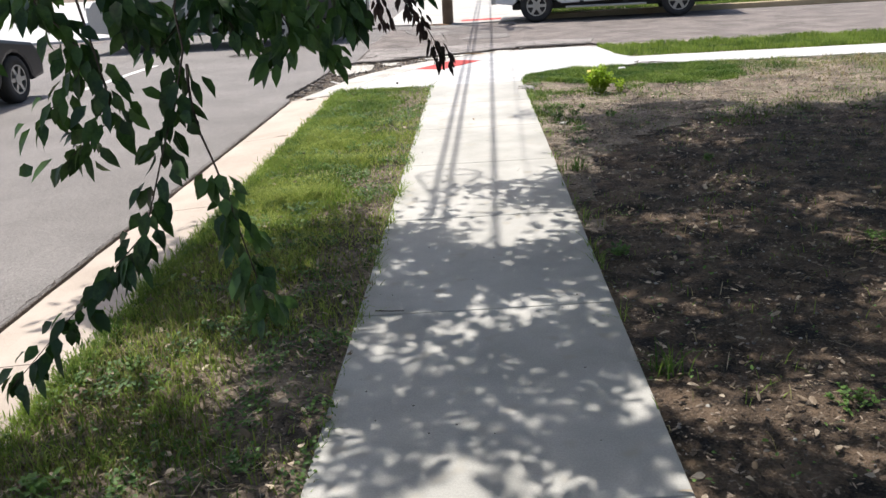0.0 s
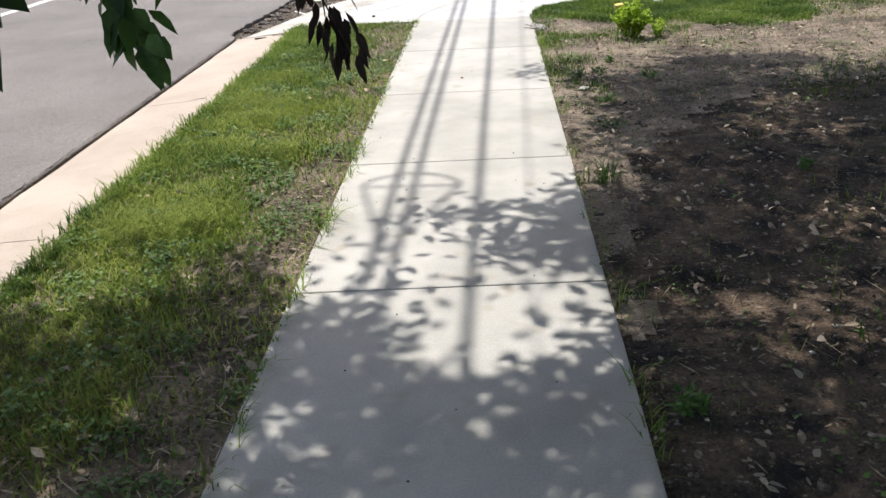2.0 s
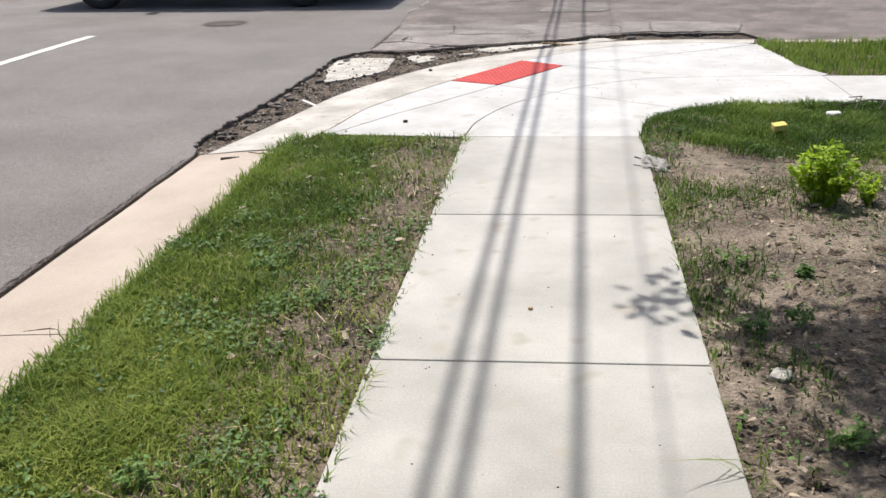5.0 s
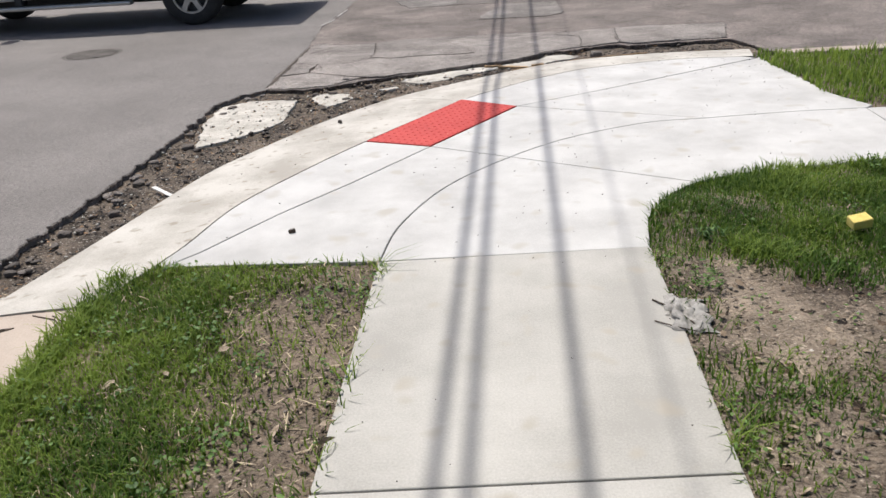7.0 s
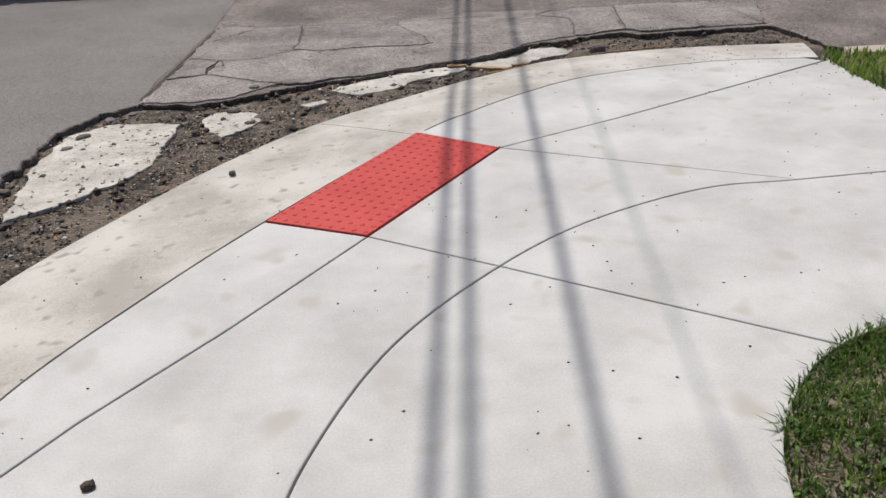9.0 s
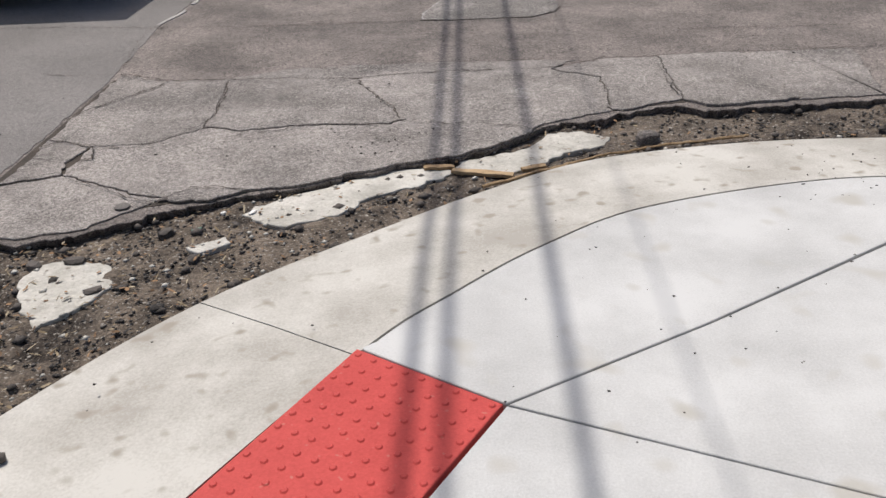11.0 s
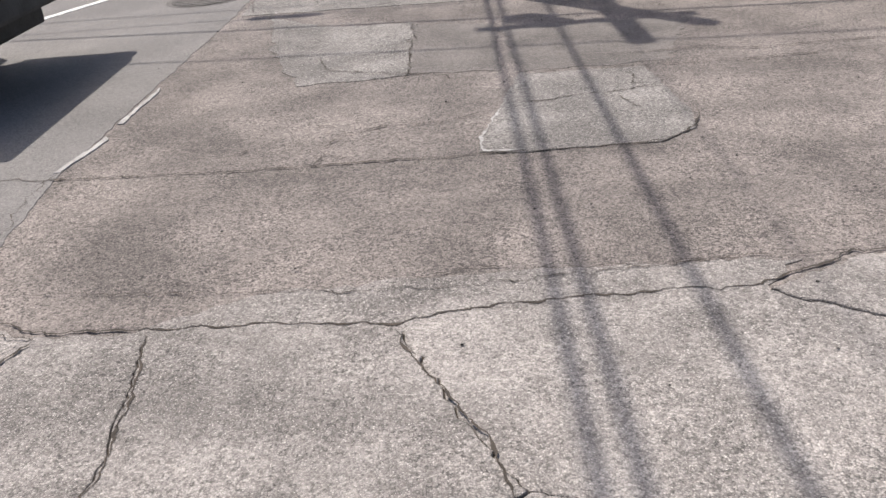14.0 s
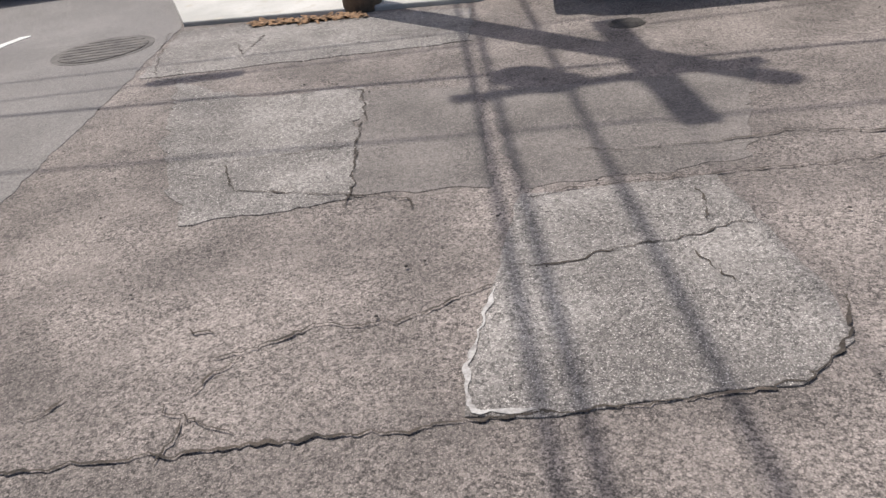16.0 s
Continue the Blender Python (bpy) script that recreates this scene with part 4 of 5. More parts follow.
def low_weeds(name, x, y, leaf, material, seed, label):
    """Small round leaves close to the soil."""
    r = np.random.default_rng(seed)
    n = len(x)
    P = np.stack([x, y, Z_SOIL + r.uniform(0.008, 0.045, n)], 1)
    D = np.stack([r.normal(0, 1, n), r.normal(0, 1, n), r.uniform(-0.3, 0.5, n)], 1)
    ob = leaf_mesh(name, P, D, r.normal(0, 0.3, (n, 3)) + np.array([0, 0, 1.0]), leaf * r.uniform(0.5, 1.4, n), leaf * 0.42 * r.uniform(0.8, 1.2, n), material)
    return tagged(ob, label, "weeds", kind="stuff")


def weedy(x, y):
    n = soft_noise(x, y, 2.6, 12.0) + 0.6 * soft_noise(x, y, 7.0, 5.0)
    return np.clip((n + 0.02) / 0.3, 0.03, 1)


x, y = scatter(46000, -1.2, 0.0, -1.0, 12.0, STRIP, lambda x, y: weedy(x, y) * np.where(y < 10.4, 1.0, 0.35))
low_weeds("strip_weeds", x, y, 0.021, M_WEED, 61, "low clover-like weeds among strip grass")
x, y = scatter(46000, 1.2, 8.0, 0.5, 13.0, YARD, lambda x, y: weedy(x, y) * np.where(y > 8.3, 0.85, 0.2))
low_weeds("yard_weeds", x, y, 0.019, M_WEED, 62, "low green weeds scattered over yard soil")

# rubble in the broken strip
EDGE_POLY = [(-1.86, 11.5)] + ASPHALT_EDGE[1:-1] + [(2.86, 16.5)] + KERB_OUT[::-1]
x, y = scatter(30000, -2.1, 3.0, 11.4, 17.1, EDGE_POLY, lambda x, y: 0.75 + 0 * x)
tagged(pebbles("rubble", x, y, Z_PIT + 0.004, 0.008, M_STONE, 14), "gravel and crumbs of asphalt in the gap", "rubble", kind="stuff")
x, y = scatter(7000, -2.1, 3.0, 11.4, 17.1, EDGE_POLY, lambda x, y: np.where((x < -0.2) & (x > -1.2), 0.6, 0.12))
tagged(chips("gap_litter", x, y, Z_PIT + 0.012, 0.015, 0.0028, M_STRAW, 15), "wood splinters and dry leaves in the gap", "litter", kind="stuff")
x, y = scatter(5200, -2.1, 3.0, 11.4, 17.1, EDGE_POLY, lambda x, y: np.where(x < 0.1, 0.7, 0.3))
tagged(chips("bark_litter", x, y, Z_PIT + 0.012, 0.010, 0.0042, M_RUST, 27), "rust-brown bark and leaf scraps in the gap", "litter", kind="stuff")
x, y = scatter(2000, -2.1, 3.0, 11.4, 17.1, EDGE_POLY, lambda x, y: np.where(x < 0.1, 0.7, 0.2))
tagged(pebbles("concrete_crumbs", x, y, Z_PIT + 0.014, 0.011, M_MORTAR, 28), "pale crumbs of concrete in the gap", "rubble", kind="stuff")
x, y = scatter(1400, -2.1, 3.0, 11.4, 17.1, EDGE_POLY, lambda x, y: 0.5 + 0 * x)
tagged(pebbles("asphalt_crumbs", x, y, Z_PIT + 0.008, 0.02, M_PEBBLE, 16), "dark broken lumps of asphalt in the gap", "rubble", kind="stuff")
# grit on the apron, kerb and road
APRON = KERB_OUT[8:] + VERGE[::-1] + GRASS_R[::-1][20:] + [(0.0, 12.0), (-1.0, 12.1)]
x, y = scatter(2200, -1.6, 3.0, 12.0, 16.5, APRON, lambda x, y: np.where((x > 1.9) & (y > 15), 0.5, 0.13))
tagged(pebbles("apron_grit", x, y, 0.0, 0.0045, M_PEBBLE, 17), "dark grit scattered over pale concrete", "gravel", kind="stuff")
x, y = rng.uniform(0.03, 1.18, 130), rng.uniform(0, 12, 130)
tagged(pebbles("footway_grit", x, y, 0.0, 0.004, M_PEBBLE, 18), "specks of grit on the footway", "gravel", kind="stuff")
x, y = scatter(1500, -2.0, 3.2, 16.2, 23.5, [(-2, 16.2), (0.5, 16.6), (3.2, 17.2), (3.2, 23.5), (-2, 23.5)], lambda x, y: 0.1 + 0 * x)
tagged(pebbles("road_grit", x, y, Z_ROAD + 0.012, 0.006, M_PEBBLE, 19), "loose grit on the asphalt", "gravel", kind="stuff")
x, y = rng.normal(0.1, 0.45, 55), rng.normal(16.66, 0.12, 55)
on = y > np.interp(x, [p[0] for p in low], [p[1] for p in low]) + 0.06 if low[0][0] < low[-1][0] else y > 16.5
tagged(pebbles("asphalt_grit", x[on], y[on], Z_ROAD + 0.014, 0.006, M_PEBBLE, 24), "dark crumbs strewn on the old asphalt", "gravel", kind="stuff")
# ---- the tree over the footway ----
tree = thing("tree", pose(4.7, 2.6, 0), "broad leafy tree shading footway and yard, branches hanging low", "tree")
rt = np.random.default_rng(21)


def limb(pts, r0, r1, name="limb", sides=8):
    n = 14
    line = []
    for k in range(n + 1):
        t = k / n * (len(pts) - 1)
        i = min(int(t), len(pts) - 2)
        p = Vector(pts[i]).lerp(Vector(pts[i + 1]), t - i)
        w = noise.noise_vector(p * 1.1) * 0.06 * min(1, r0 * 12)
        line.append((p + w - Vector((4.7, 2.6, 0)), r0 + (r1 - r0) * k / n))
    V, F = tube_mesh([line], sides)
    return link(name, mesh_of(name, V, F, M_BARK, True), tree)


limb([(4.7, 2.6, -0.05), (4.65, 2.7, 0.25), (4.55, 2.8, 1.6), (4.35, 3.0, 2.7)], 0.24, 0.17, "trunk", 14)
for tip in ((-1.2, 6.8, 4.6), (0.3, 8.6, 5.2), (2.4, 11.2, 5.6), (5.5, 10.8, 5.4), (8.0, 7.0, 5.6), (1.0, 1.0, 5.2), (-1.0, 3.6, 3.9), (6.5, -1.5, 5.4), (4.2, 6.0, 6.8)):
    mid = Vector((4.35, 3.0, 2.7)).lerp(Vector(tip), 0.5) + Vector((0, 0, 0.7))
    limb([(4.35, 3.0, 2.6), tuple(mid), tip], 0.10, 0.018)

# the crown: sprays of leaves at heights of 2.4 to 6.4 m, with gaps between them
SHADE = [(-1.8, -0.6), (-1.6, 2.6), (-1.45, 4.6), (-1.2, 5.9), (-0.75, 6.25), (-0.3, 6.1), (-0.12, 5.75), (0.0, 5.45), (0.42, 5.6), (0.52, 6.55), (0.8, 6.75), (1.22, 6.7), (1.62, 6.85), (1.55, 7.4), (1.62, 8.5), (1.9, 9.35), (2.6, 9.85), (4.0, 9.5), (6.6, 9.8), (8.6, 8.7), (10.0, 6.4), (10.3, 3.0), (9.4, -0.6), (7.2, -3.6), (4.0, -5.2), (0.6, -5.0), (-1.3, -3.2)]
n = 20000
sx, sy = rt.uniform(-2, 10.5, n), rt.uniform(-6, 10.2, n)
sx[17000:], sy[17000:] = rt.uniform(-1.8, 4.5, 3000), rt.uniform(1.0, 9.9, 3000)
gap = soft_noise(sx, sy, 0.9, 7.0) + 0.8 * soft_noise(sx, sy, 2.4, 1.0)
lace = 0.5 * soft_noise(sx, sy, 5.0, 8.0) + 0.75 * soft_noise(sx, sy, 2.0, 15.0)
least = np.full(n, -0.36)
near_walk = (sx > -0.1) & (sx < 1.35) & (sy < 4.9)
least[near_walk] = -0.24 + 0.28 * (sy[near_walk] < 3.3)
least[sx > 1.35] = -0.36
least[(sx > 1.35) & (sy > 5.5)] = -0.28
least[(sx > 1.25) & (sx < 2.3) & (sy < 3.5)] = 0.4
least[(sx < -0.3) & (sy > 4.6) & (sy < 5.4)] = -0.28
least[(sx < -0.1) & (sy > 5.4)] = -0.15
least[(sx > -0.6) & (sx < -0.1) & (sy < 3.2)] = 0.25
least[(sx < -0.45) & (sy < 4.3)] = 0.25
least[(sx > 0.35) & (sx < 1.3) & (sy > 5.1) & (sy < 5.75)] = 0.15
least[(sx > 0.0) & (sx < 1.3) & (sy > 5.75)] = -0.12
least[(sx > -0.6) & (sx < 0.45) & (sy > 2.6) & (sy < 4.1)] = 0.22
least[(sx > -0.15) & (sx < 0.42) & (sy > 1.6) & (sy < 2.9)] = 0.6
least[(sx + 0.85) ** 2 + (sy - 3.6) ** 2 < 0.25] = 0.35
gap = np.where(near_walk, 0.55 * gap + lace, gap + 0.45 * lace)
ok = inside(sx + rt.normal(0, 0.1, n), sy + rt.normal(0, 0.1, n), SHADE) & (gap > least)
sx = np.concatenate([sx[ok], rt.normal(1.22, 0.05, 4), rt.normal(1.6, 0.1, 16)])
sy = np.concatenate([sy[ok], rt.normal(9.4, 0.05, 4), rt.normal(9.25, 0.1, 16)])
far_out = np.clip(((sx - 3.6) / 6.4) ** 2 + ((sy - 2.6) / 8.0) ** 2, 0, 1)
sh = 2.4 + rt.uniform(0, 1, len(sx)) * (1.5 + 2.6 * np.sqrt(1 - far_out))
slope = SUN_DIR / SUN_DIR.z
cx, cy, cz = sx + slope.x * sh, sy + slope.y * sh, sh
per = 14
P = np.repeat(np.stack([cx, cy, cz], 1), per, 0) + rt.normal(0, 1, (len(cx) * per, 3)) * np.array([0.11, 0.11, 0.09])
D = rt.normal(0, 1, P.shape) * np.array([1, 1, 0.45]) + np.array([0, 0, -0.35])
U = rt.normal(0, 0.35, P.shape) + np.array([0, 0, 1.0])
D /= np.linalg.norm(D, axis=1, keepdims=True)
S = np.cross(D, U)
S /= np.linalg.norm(S, axis=1, keepdims=True)
L = rt.uniform(0.08, 0.13, (len(P), 1))
P = P - np.array([4.7, 2.6, 0])
V4 = np.stack([P, P + D * L * 0.4 + S * L * 0.24, P + D * L, P + D * L * 0.4 - S * L * 0.24], 1).reshape(-1, 3)
b4 = np.arange(len(P))[:, None] * 4
crown = tri_mesh("crown", V4, np.concatenate([b4 + np.array([[0, 1, 2]]), b4 + np.array([[0, 2, 3]])]), M_LEAF, tree)

# branches that hang into the way
HANGING = [
    ([(0.19, 4.42, 2.97), (-0.42, 3.81, 1.88), (-0.49, 3.68, 1.5), (-0.45, 3.62, 1.29), (-0.52, 3.53, 1.06), (-0.62, 3.4, 0.69), (-0.84, 3.33, 0.51), (-1.13, 3.21, 0.21)], 75, 1),
    ([(-0.45, 3.62, 1.29), (-0.43, 3.56, 1.11), (-0.32, 3.47, 0.83), (-0.23, 3.37, 0.57), (-0.16, 3.33, 0.41)], 44, 1),
    ([(-0.49, 4.28, 2.7), (-0.9, 3.81, 1.81), (-0.98, 3.67, 1.52), (-0.8, 3.62, 1.32), (-0.99, 3.52, 1.09)], 40, 1),
    ([(-0.9, 3.74, 1.74), (-0.79, 3.63, 1.4), (-0.71, 3.55, 1.13), (-0.92, 3.48, 0.95)], 34, 1),
    ([(-1.03, 3.87, 1.81), (-1.24, 3.74, 1.47), (-1.37, 3.67, 1.28)], 30, 1),
    ([(-0.62, 3.87, 1.88), (-0.73, 3.74, 1.58), (-0.62, 3.68, 1.4)], 36, 1), ([(-0.35, 3.94, 1.88), (-0.38, 3.81, 1.58), (-0.3, 3.74, 1.39)], 30, 1),
    ([(-0.9, 4.01, 1.88), (-1.06, 3.85, 1.61), (-1.2, 3.81, 1.47)], 34, 1), ([(-0.22, 4.28, 1.88), (-0.19, 4.15, 1.61), (-0.22, 4.08, 1.41)], 26, 1),
    ([(-0.08, 4.69, 2.42), (-0.35, 4.42, 1.67), (-0.6, 4.28, 1.47), (-0.76, 4.15, 1.28)], 34, 1),
    ([(0.1, 4.2, 2.2), (-0.1, 4.0, 1.6), (-0.18, 3.91, 1.48), (-0.1, 3.87, 1.35), (-0.18, 3.83, 1.25)], 30, 1),
    ([(0.0, 4.0, 1.7), (0.08, 3.92, 1.5), (0.12, 3.88, 1.36)], 22, 1),
    ([(0.2, 5.8, 2.2), (-0.25, 5.3, 1.6), (-0.3, 5.25, 1.43), (-0.22, 5.18, 1.25), (-0.14, 5.07, 1.05)], 34, 1),
    ([(-0.2, 5.3, 1.6), (-0.1, 5.15, 1.42), (-0.02, 5.1, 1.28)], 20, 1),
    ([(-0.2, 5.2, 1.8), (-0.45, 4.95, 1.5), (-0.52, 4.9, 1.36), (-0.6, 4.84, 1.27)], 30, 1),
    ([(0.5, 5.5, 2.2), (0.12, 5.1, 1.62), (0.23, 5.07, 1.43), (0.345, 5.0, 1.28), (0.45, 4.9, 1.1)], 62, 0),
    ([(0.1, 5.1, 1.6), (0.12, 4.95, 1.42), (0.14, 4.9, 1.3)], 22, 0),
    ([(0.5, 6.2, 2.2), (0.28, 5.66, 1.65), (0.27, 5.58, 1.5), (0.28, 5.55, 1.40)], 18, 2),
]
for pts, count, kind in HANGING:
    count = int(count * (1.9 if kind == 1 else 1.25))
    n = 10
    line = []
    for k in range(n + 1):
        t = k / n * (len(pts) - 1)
        i = min(int(t), len(pts) - 2)
        p = Vector(pts[i]).lerp(Vector(pts[i + 1]), t - i) + noise.noise_vector(Vector(pts[i]) * 3 + Vector((0, 0, t))) * 0.012
        line.append((p - Vector((4.7, 2.6, 0)), 0.006 - 0.0045 * k / n))
    twig = link("twig", mesh_of("twig", *tube_mesh([line], 5), M_BARK, True), tree)
    q = np.array([tuple(p) for p, r in line])
    t = rt.uniform(0.42, 1.0, count) * n
    if kind == 2:
        t = rt.uniform(0.6, 1.0, count) * n
    i = np.minimum(t.astype(int), n - 1)
    base_p = q[i] + (q[i + 1] - q[i]) * (t - i)[:, None]
    along = q[i + 1] - q[i]
    along /= np.linalg.norm(along, axis=1, keepdims=True)
    side = rt.normal(0, 1, (count, 3)) * np.array([1, 0.8, 0.25])
    down = np.array([0, 0, -1.0])
    size = 0.096 if kind == 1 else (0.066 if kind == 0 else 0.085)
    base_p = base_p + side * (0.034 if kind == 1 else 0.02)
    dirs = along * 0.5 + side * (0.45 if kind else 0.3) + down * (0.6 if kind else 1.1)
    up = rt.normal(0, 0.5, (count, 3)) + np.array([0.2, -0.6, 0.8])
    leaf_mesh("leaves" if kind else "withered_leaves", base_p, dirs, up, size * rt.uniform(0.65, 1.25, count), size * (0.26 if kind else 0.18) * rt.uniform(0.8, 1.2, count), M_LEAF if kind else M_DEADLEAF, twig)

# ---- cables and pole ----
def cable(shadow, h, r, label, sag=0.0):
    """A cable at height h whose shade falls along the two ground points."""
    (ax, ay), (bx, by) = shadow
    line = []
    for k in range(41):
        t = k / 40
        p = Vector((ax + (bx - ax) * t, ay + (by - ay) * t, 0)) + slope * h
        p.z = h + sag * (2 * t - 1) ** 2
        line.append((p, r))
    V, F = tube_mesh([line], 7)
    return tagged(link("overhead_cable", mesh_of("overhead_cable", V, F, M_CABLE, True)), label, "cable", "overhead cables")


def along_walk(x6, k):
    return ((x6 + k * (-36), -30.0), (x6 + k * 54, 60.0))


cable(along_walk(0.250, 0.0185), 6.2, 0.021, "thick black overhead cable strung along the footway")
cable(along_walk(0.352, 0.0182), 6.2, 0.021, "thick black overhead cable strung along the footway")
cable(along_walk(0.685, 0.020), 6.4, 0.021, "thick black overhead cable strung along the footway")
cable(along_walk(0.93, 0.030), 7.0, 0.006, "thin high overhead wire along the footway")
for (ax, ay), (bx, by), h, r in (((-2.67, 23.43), (0.6, 22.57), 6.2, 0.011), ((-2.4, 22.8), (-0.2, 22.46), 6.4, 0.010), ((-1.91, 21.63), (0.0, 20.85), 7.6, 0.014), ((1.37, 21.95), (2.54, 21.42), 6.0, 0.02)):
    k = (by - ay) / (bx - ax) * 0.35
    cx0, cy0 = (ax + bx) / 2, (ay + by) / 2
    cable(((cx0 - 40, cy0 - 40 * k), (cx0 + 40, cy0 + 40 * k)), h, r, "thin black overhead wire crossing the street")

# a case on one of the crossing wires, unseen itself, added for its shadow
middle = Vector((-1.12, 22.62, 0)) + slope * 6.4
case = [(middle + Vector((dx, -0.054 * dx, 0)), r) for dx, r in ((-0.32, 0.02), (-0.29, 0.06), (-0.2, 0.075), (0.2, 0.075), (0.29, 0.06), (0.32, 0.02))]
tagged(link("splice_case", mesh_of("splice_case", *tube_mesh([case], 12), M_CABLE, True)), "black case added on an overhead wire to cast a blob of shadow", "splice case")

# a slack loop of cable on its frame, hung on the strand
loop = thing("cable_loop", Matrix.Translation(slope * 6.15 + Vector((0.35, 6.75, 0))), "teardrop loop of spare cable on overhead strand", "cable loop")
ring = []
for k in range(25):
    a = math.pi * k / 24
    ring.append((Vector((0.25 * math.cos(a), 0.20 + 0.19 * math.sin(a), 0)), 0.013))
ring = [(Vector((-0.05, -0.62, 0)), 0.013)] + ring[::-1] + [(Vector((-0.05, -0.62, 0)), 0.013)]
link("loop", mesh_of("loop", *tube_mesh([ring], 6), M_CABLE, True), loop)
link("crossbar", mesh_of("crossbar", *tube_mesh([[(Vector((-0.25, 0.2, 0)), 0.011), (Vector((0.25, 0.2, 0)), 0.011)]], 6), M_CABLE), loop)
link("spreader", mesh_of("spreader", *tube_mesh([[(Vector((-0.12, -0.2, 0)), 0.013), (Vector((0.06, -0.2, 0)), 0.013)]], 6), M_CABLE), loop)

BASE = Vector((-0.1, 23.92, 0))
pole = thing("utility_pole", Matrix.Translation(BASE), "wooden utility pole with crossarms and a transformer", "utility pole")
link("shaft", mesh_of("shaft", *tube_mesh([[(Vector((0, 0, -0.15)), 0.15), (Vector((0, 0, 3.5)), 0.13), (Vector((0, 0, 7.6)), 0.10)]], 14), M_POLE, True), pole)
bm = bmesh.new()
box(bm, (-1.2, -0.16, 6.32), (0.35, -0.06, 6.44), 0.01)
part("crossarm", bm, M_POLE, pole)
bm = bmesh.new()
box(bm, (-0.18, -0.95, 6.0), (-0.02, 0.9, 6.14), 0.01)
part("side_arm", bm, M_POLE, pole)
bm = bmesh.new()
bmesh.ops.create_cone(bm, cap_ends=True, segments=18, radius1=0.17, radius2=0.17, depth=0.6, matrix=Matrix.Translation((-0.62, -0.12, 5.9)))
part("transformer", bm, M_IRON, pole)
for x in (-1.1, -0.75, -0.35, 0.25):
    bm = bmesh.new()
    bmesh.ops.create_cone(bm, cap_ends=True, segments=10, radius1=0.045, radius2=0.03, depth=0.16, matrix=Matrix.Translation((x, -0.11, 6.5)))
    part("insulator", bm, M_IRON, pole)


# ---- the far corner ----
far = thing("far_pavement", Matrix(), "pale concrete ramp and footway across the street", "pavement", kind="structure")
part("slab", prism([(-1.52, 24.16), (-0.35, 23.88), (0.72, 23.64), (1.6, 23.85), (2.4, 24.05), (2.4, 26.2), (-1.9, 26.2), (-1.85, 25.2)], -0.17, -0.012, 0, 0.012), M_WALK, far)
part("slab", prism([(-1.9, 26.21), (2.4, 26.21), (2.4, 60), (-2.2, 60)], -0.17, -0.012, 0, 0.012), M_WALK, far)
part("red_panel", prism([(0.25, 24.25), (1.35, 24.3), (1.35, 24.9), (0.25, 24.85)], -0.1, -0.006, 0, 0.003), M_RED, far)
kerb_far = part("kerb_far", prism([(2.42, 24.02), (60, 24.02), (60, 24.3), (2.42, 24.3)], -0.17, 0.09, 0, 0.02), M_YELLOWKERB)
tagged(kerb_far, "tan concrete kerb along the far side", "kerb", kind="structure")
part_far = part("far_lawn", prism([(2.42, 24.31), (60, 24.31), (60, 70), (2.42, 70)], -0.17, 0.06, 0, 0.01), M_SOIL)
tagged(part_far, "lawn soil across the street", "ground", kind="structure")
x, y = rng.uniform(2.45, 22, 40000), rng.uniform(24.33, 28.5, 40000)
tagged(blades("far_grass", x, y, 0.06, 0.10, 0.008, M_GRASS, 31), "green lawn across the street", "grass", kind="stuff")
kerb_near = part("kerb_right", prism([(3.0, 16.03), (60, 16.03), (60, 16.19), (3.0, 16.19)], -0.17, -0.005, 0, 0.015), M_OLDKERB)
tagged(kerb_near, "old concrete kerb beside the verge", "kerb", kind="structure")
west = part("kerb_west", prism([(-12.5, -60), (-9.62, -60), (-9.62, 15.1), (-10.7, 16.1), (-12.5, 16.1)], -0.18, 0.02, 0, 0.02), M_APRON)
tagged(west, "pale concrete footway on the other side of the street", "pavement", kind="structure")
west2 = part("pavement_west", prism([(-60, 24.5), (-10.9, 24.5), (-9.7, 25.3), (-9.7, 70), (-60, 70)], -0.18, 0.02, 0, 0.02), M_APRON)
tagged(west2, "pale concrete beyond the crossing", "pavement", kind="structure")


# ---- covers in the road ----
def manhole(x, y, r, label):
    ob = thing("manhole_cover", pose(x, y, Z_ROAD), label, "manhole cover", "manhole covers")
    bm = bmesh.new()
    bmesh.ops.create_cone(bm, cap_ends=True, segments=40, radius1=r * 1.12, radius2=r * 1.1, depth=0.02, matrix=Matrix.Translation((0, 0, -0.004)))
    part("rim", bm, M_IRON, ob)
    bm = bmesh.new()
    bmesh.ops.create_cone(bm, cap_ends=True, segments=40, radius1=r * 0.97, radius2=r * 0.96, depth=0.02, matrix=Matrix.Translation((0, 0, 0.001)))
    for k in range(-3, 4):
        w = math.sqrt(max(0.01, 0.85 - (k / 4) ** 2)) * r
        rib = bmesh.new()
        box(rib, (-w, k * r / 4 - r * 0.03, 0.0105), (w, k * r / 4 + r * 0.03, 0.014))
        part("rib", rib, M_IRON, ob)
    part("lid", bm, M_IRON, ob)
    return ob


manhole(-4.2, 18.12, 0.31, "round cast-iron manhole cover in the asphalt")
manhole(-2.02, 23.72, 0.34, "round dark manhole cover near the far kerb")
manhole(1.55, 22.52, 0.10, "small round iron valve cover in asphalt")
disc = bmesh.new()
bmesh.ops.create_cone(disc, cap_ends=True, segments=20, radius1=0.033, radius2=0.031, depth=0.006)
ob = part("metal_disc", disc, M_IRON)
ob.location = (-0.85, 16.02, Z_ROAD + 0.016)
tagged(ob, "small dark metal survey disc in asphalt", "disc")


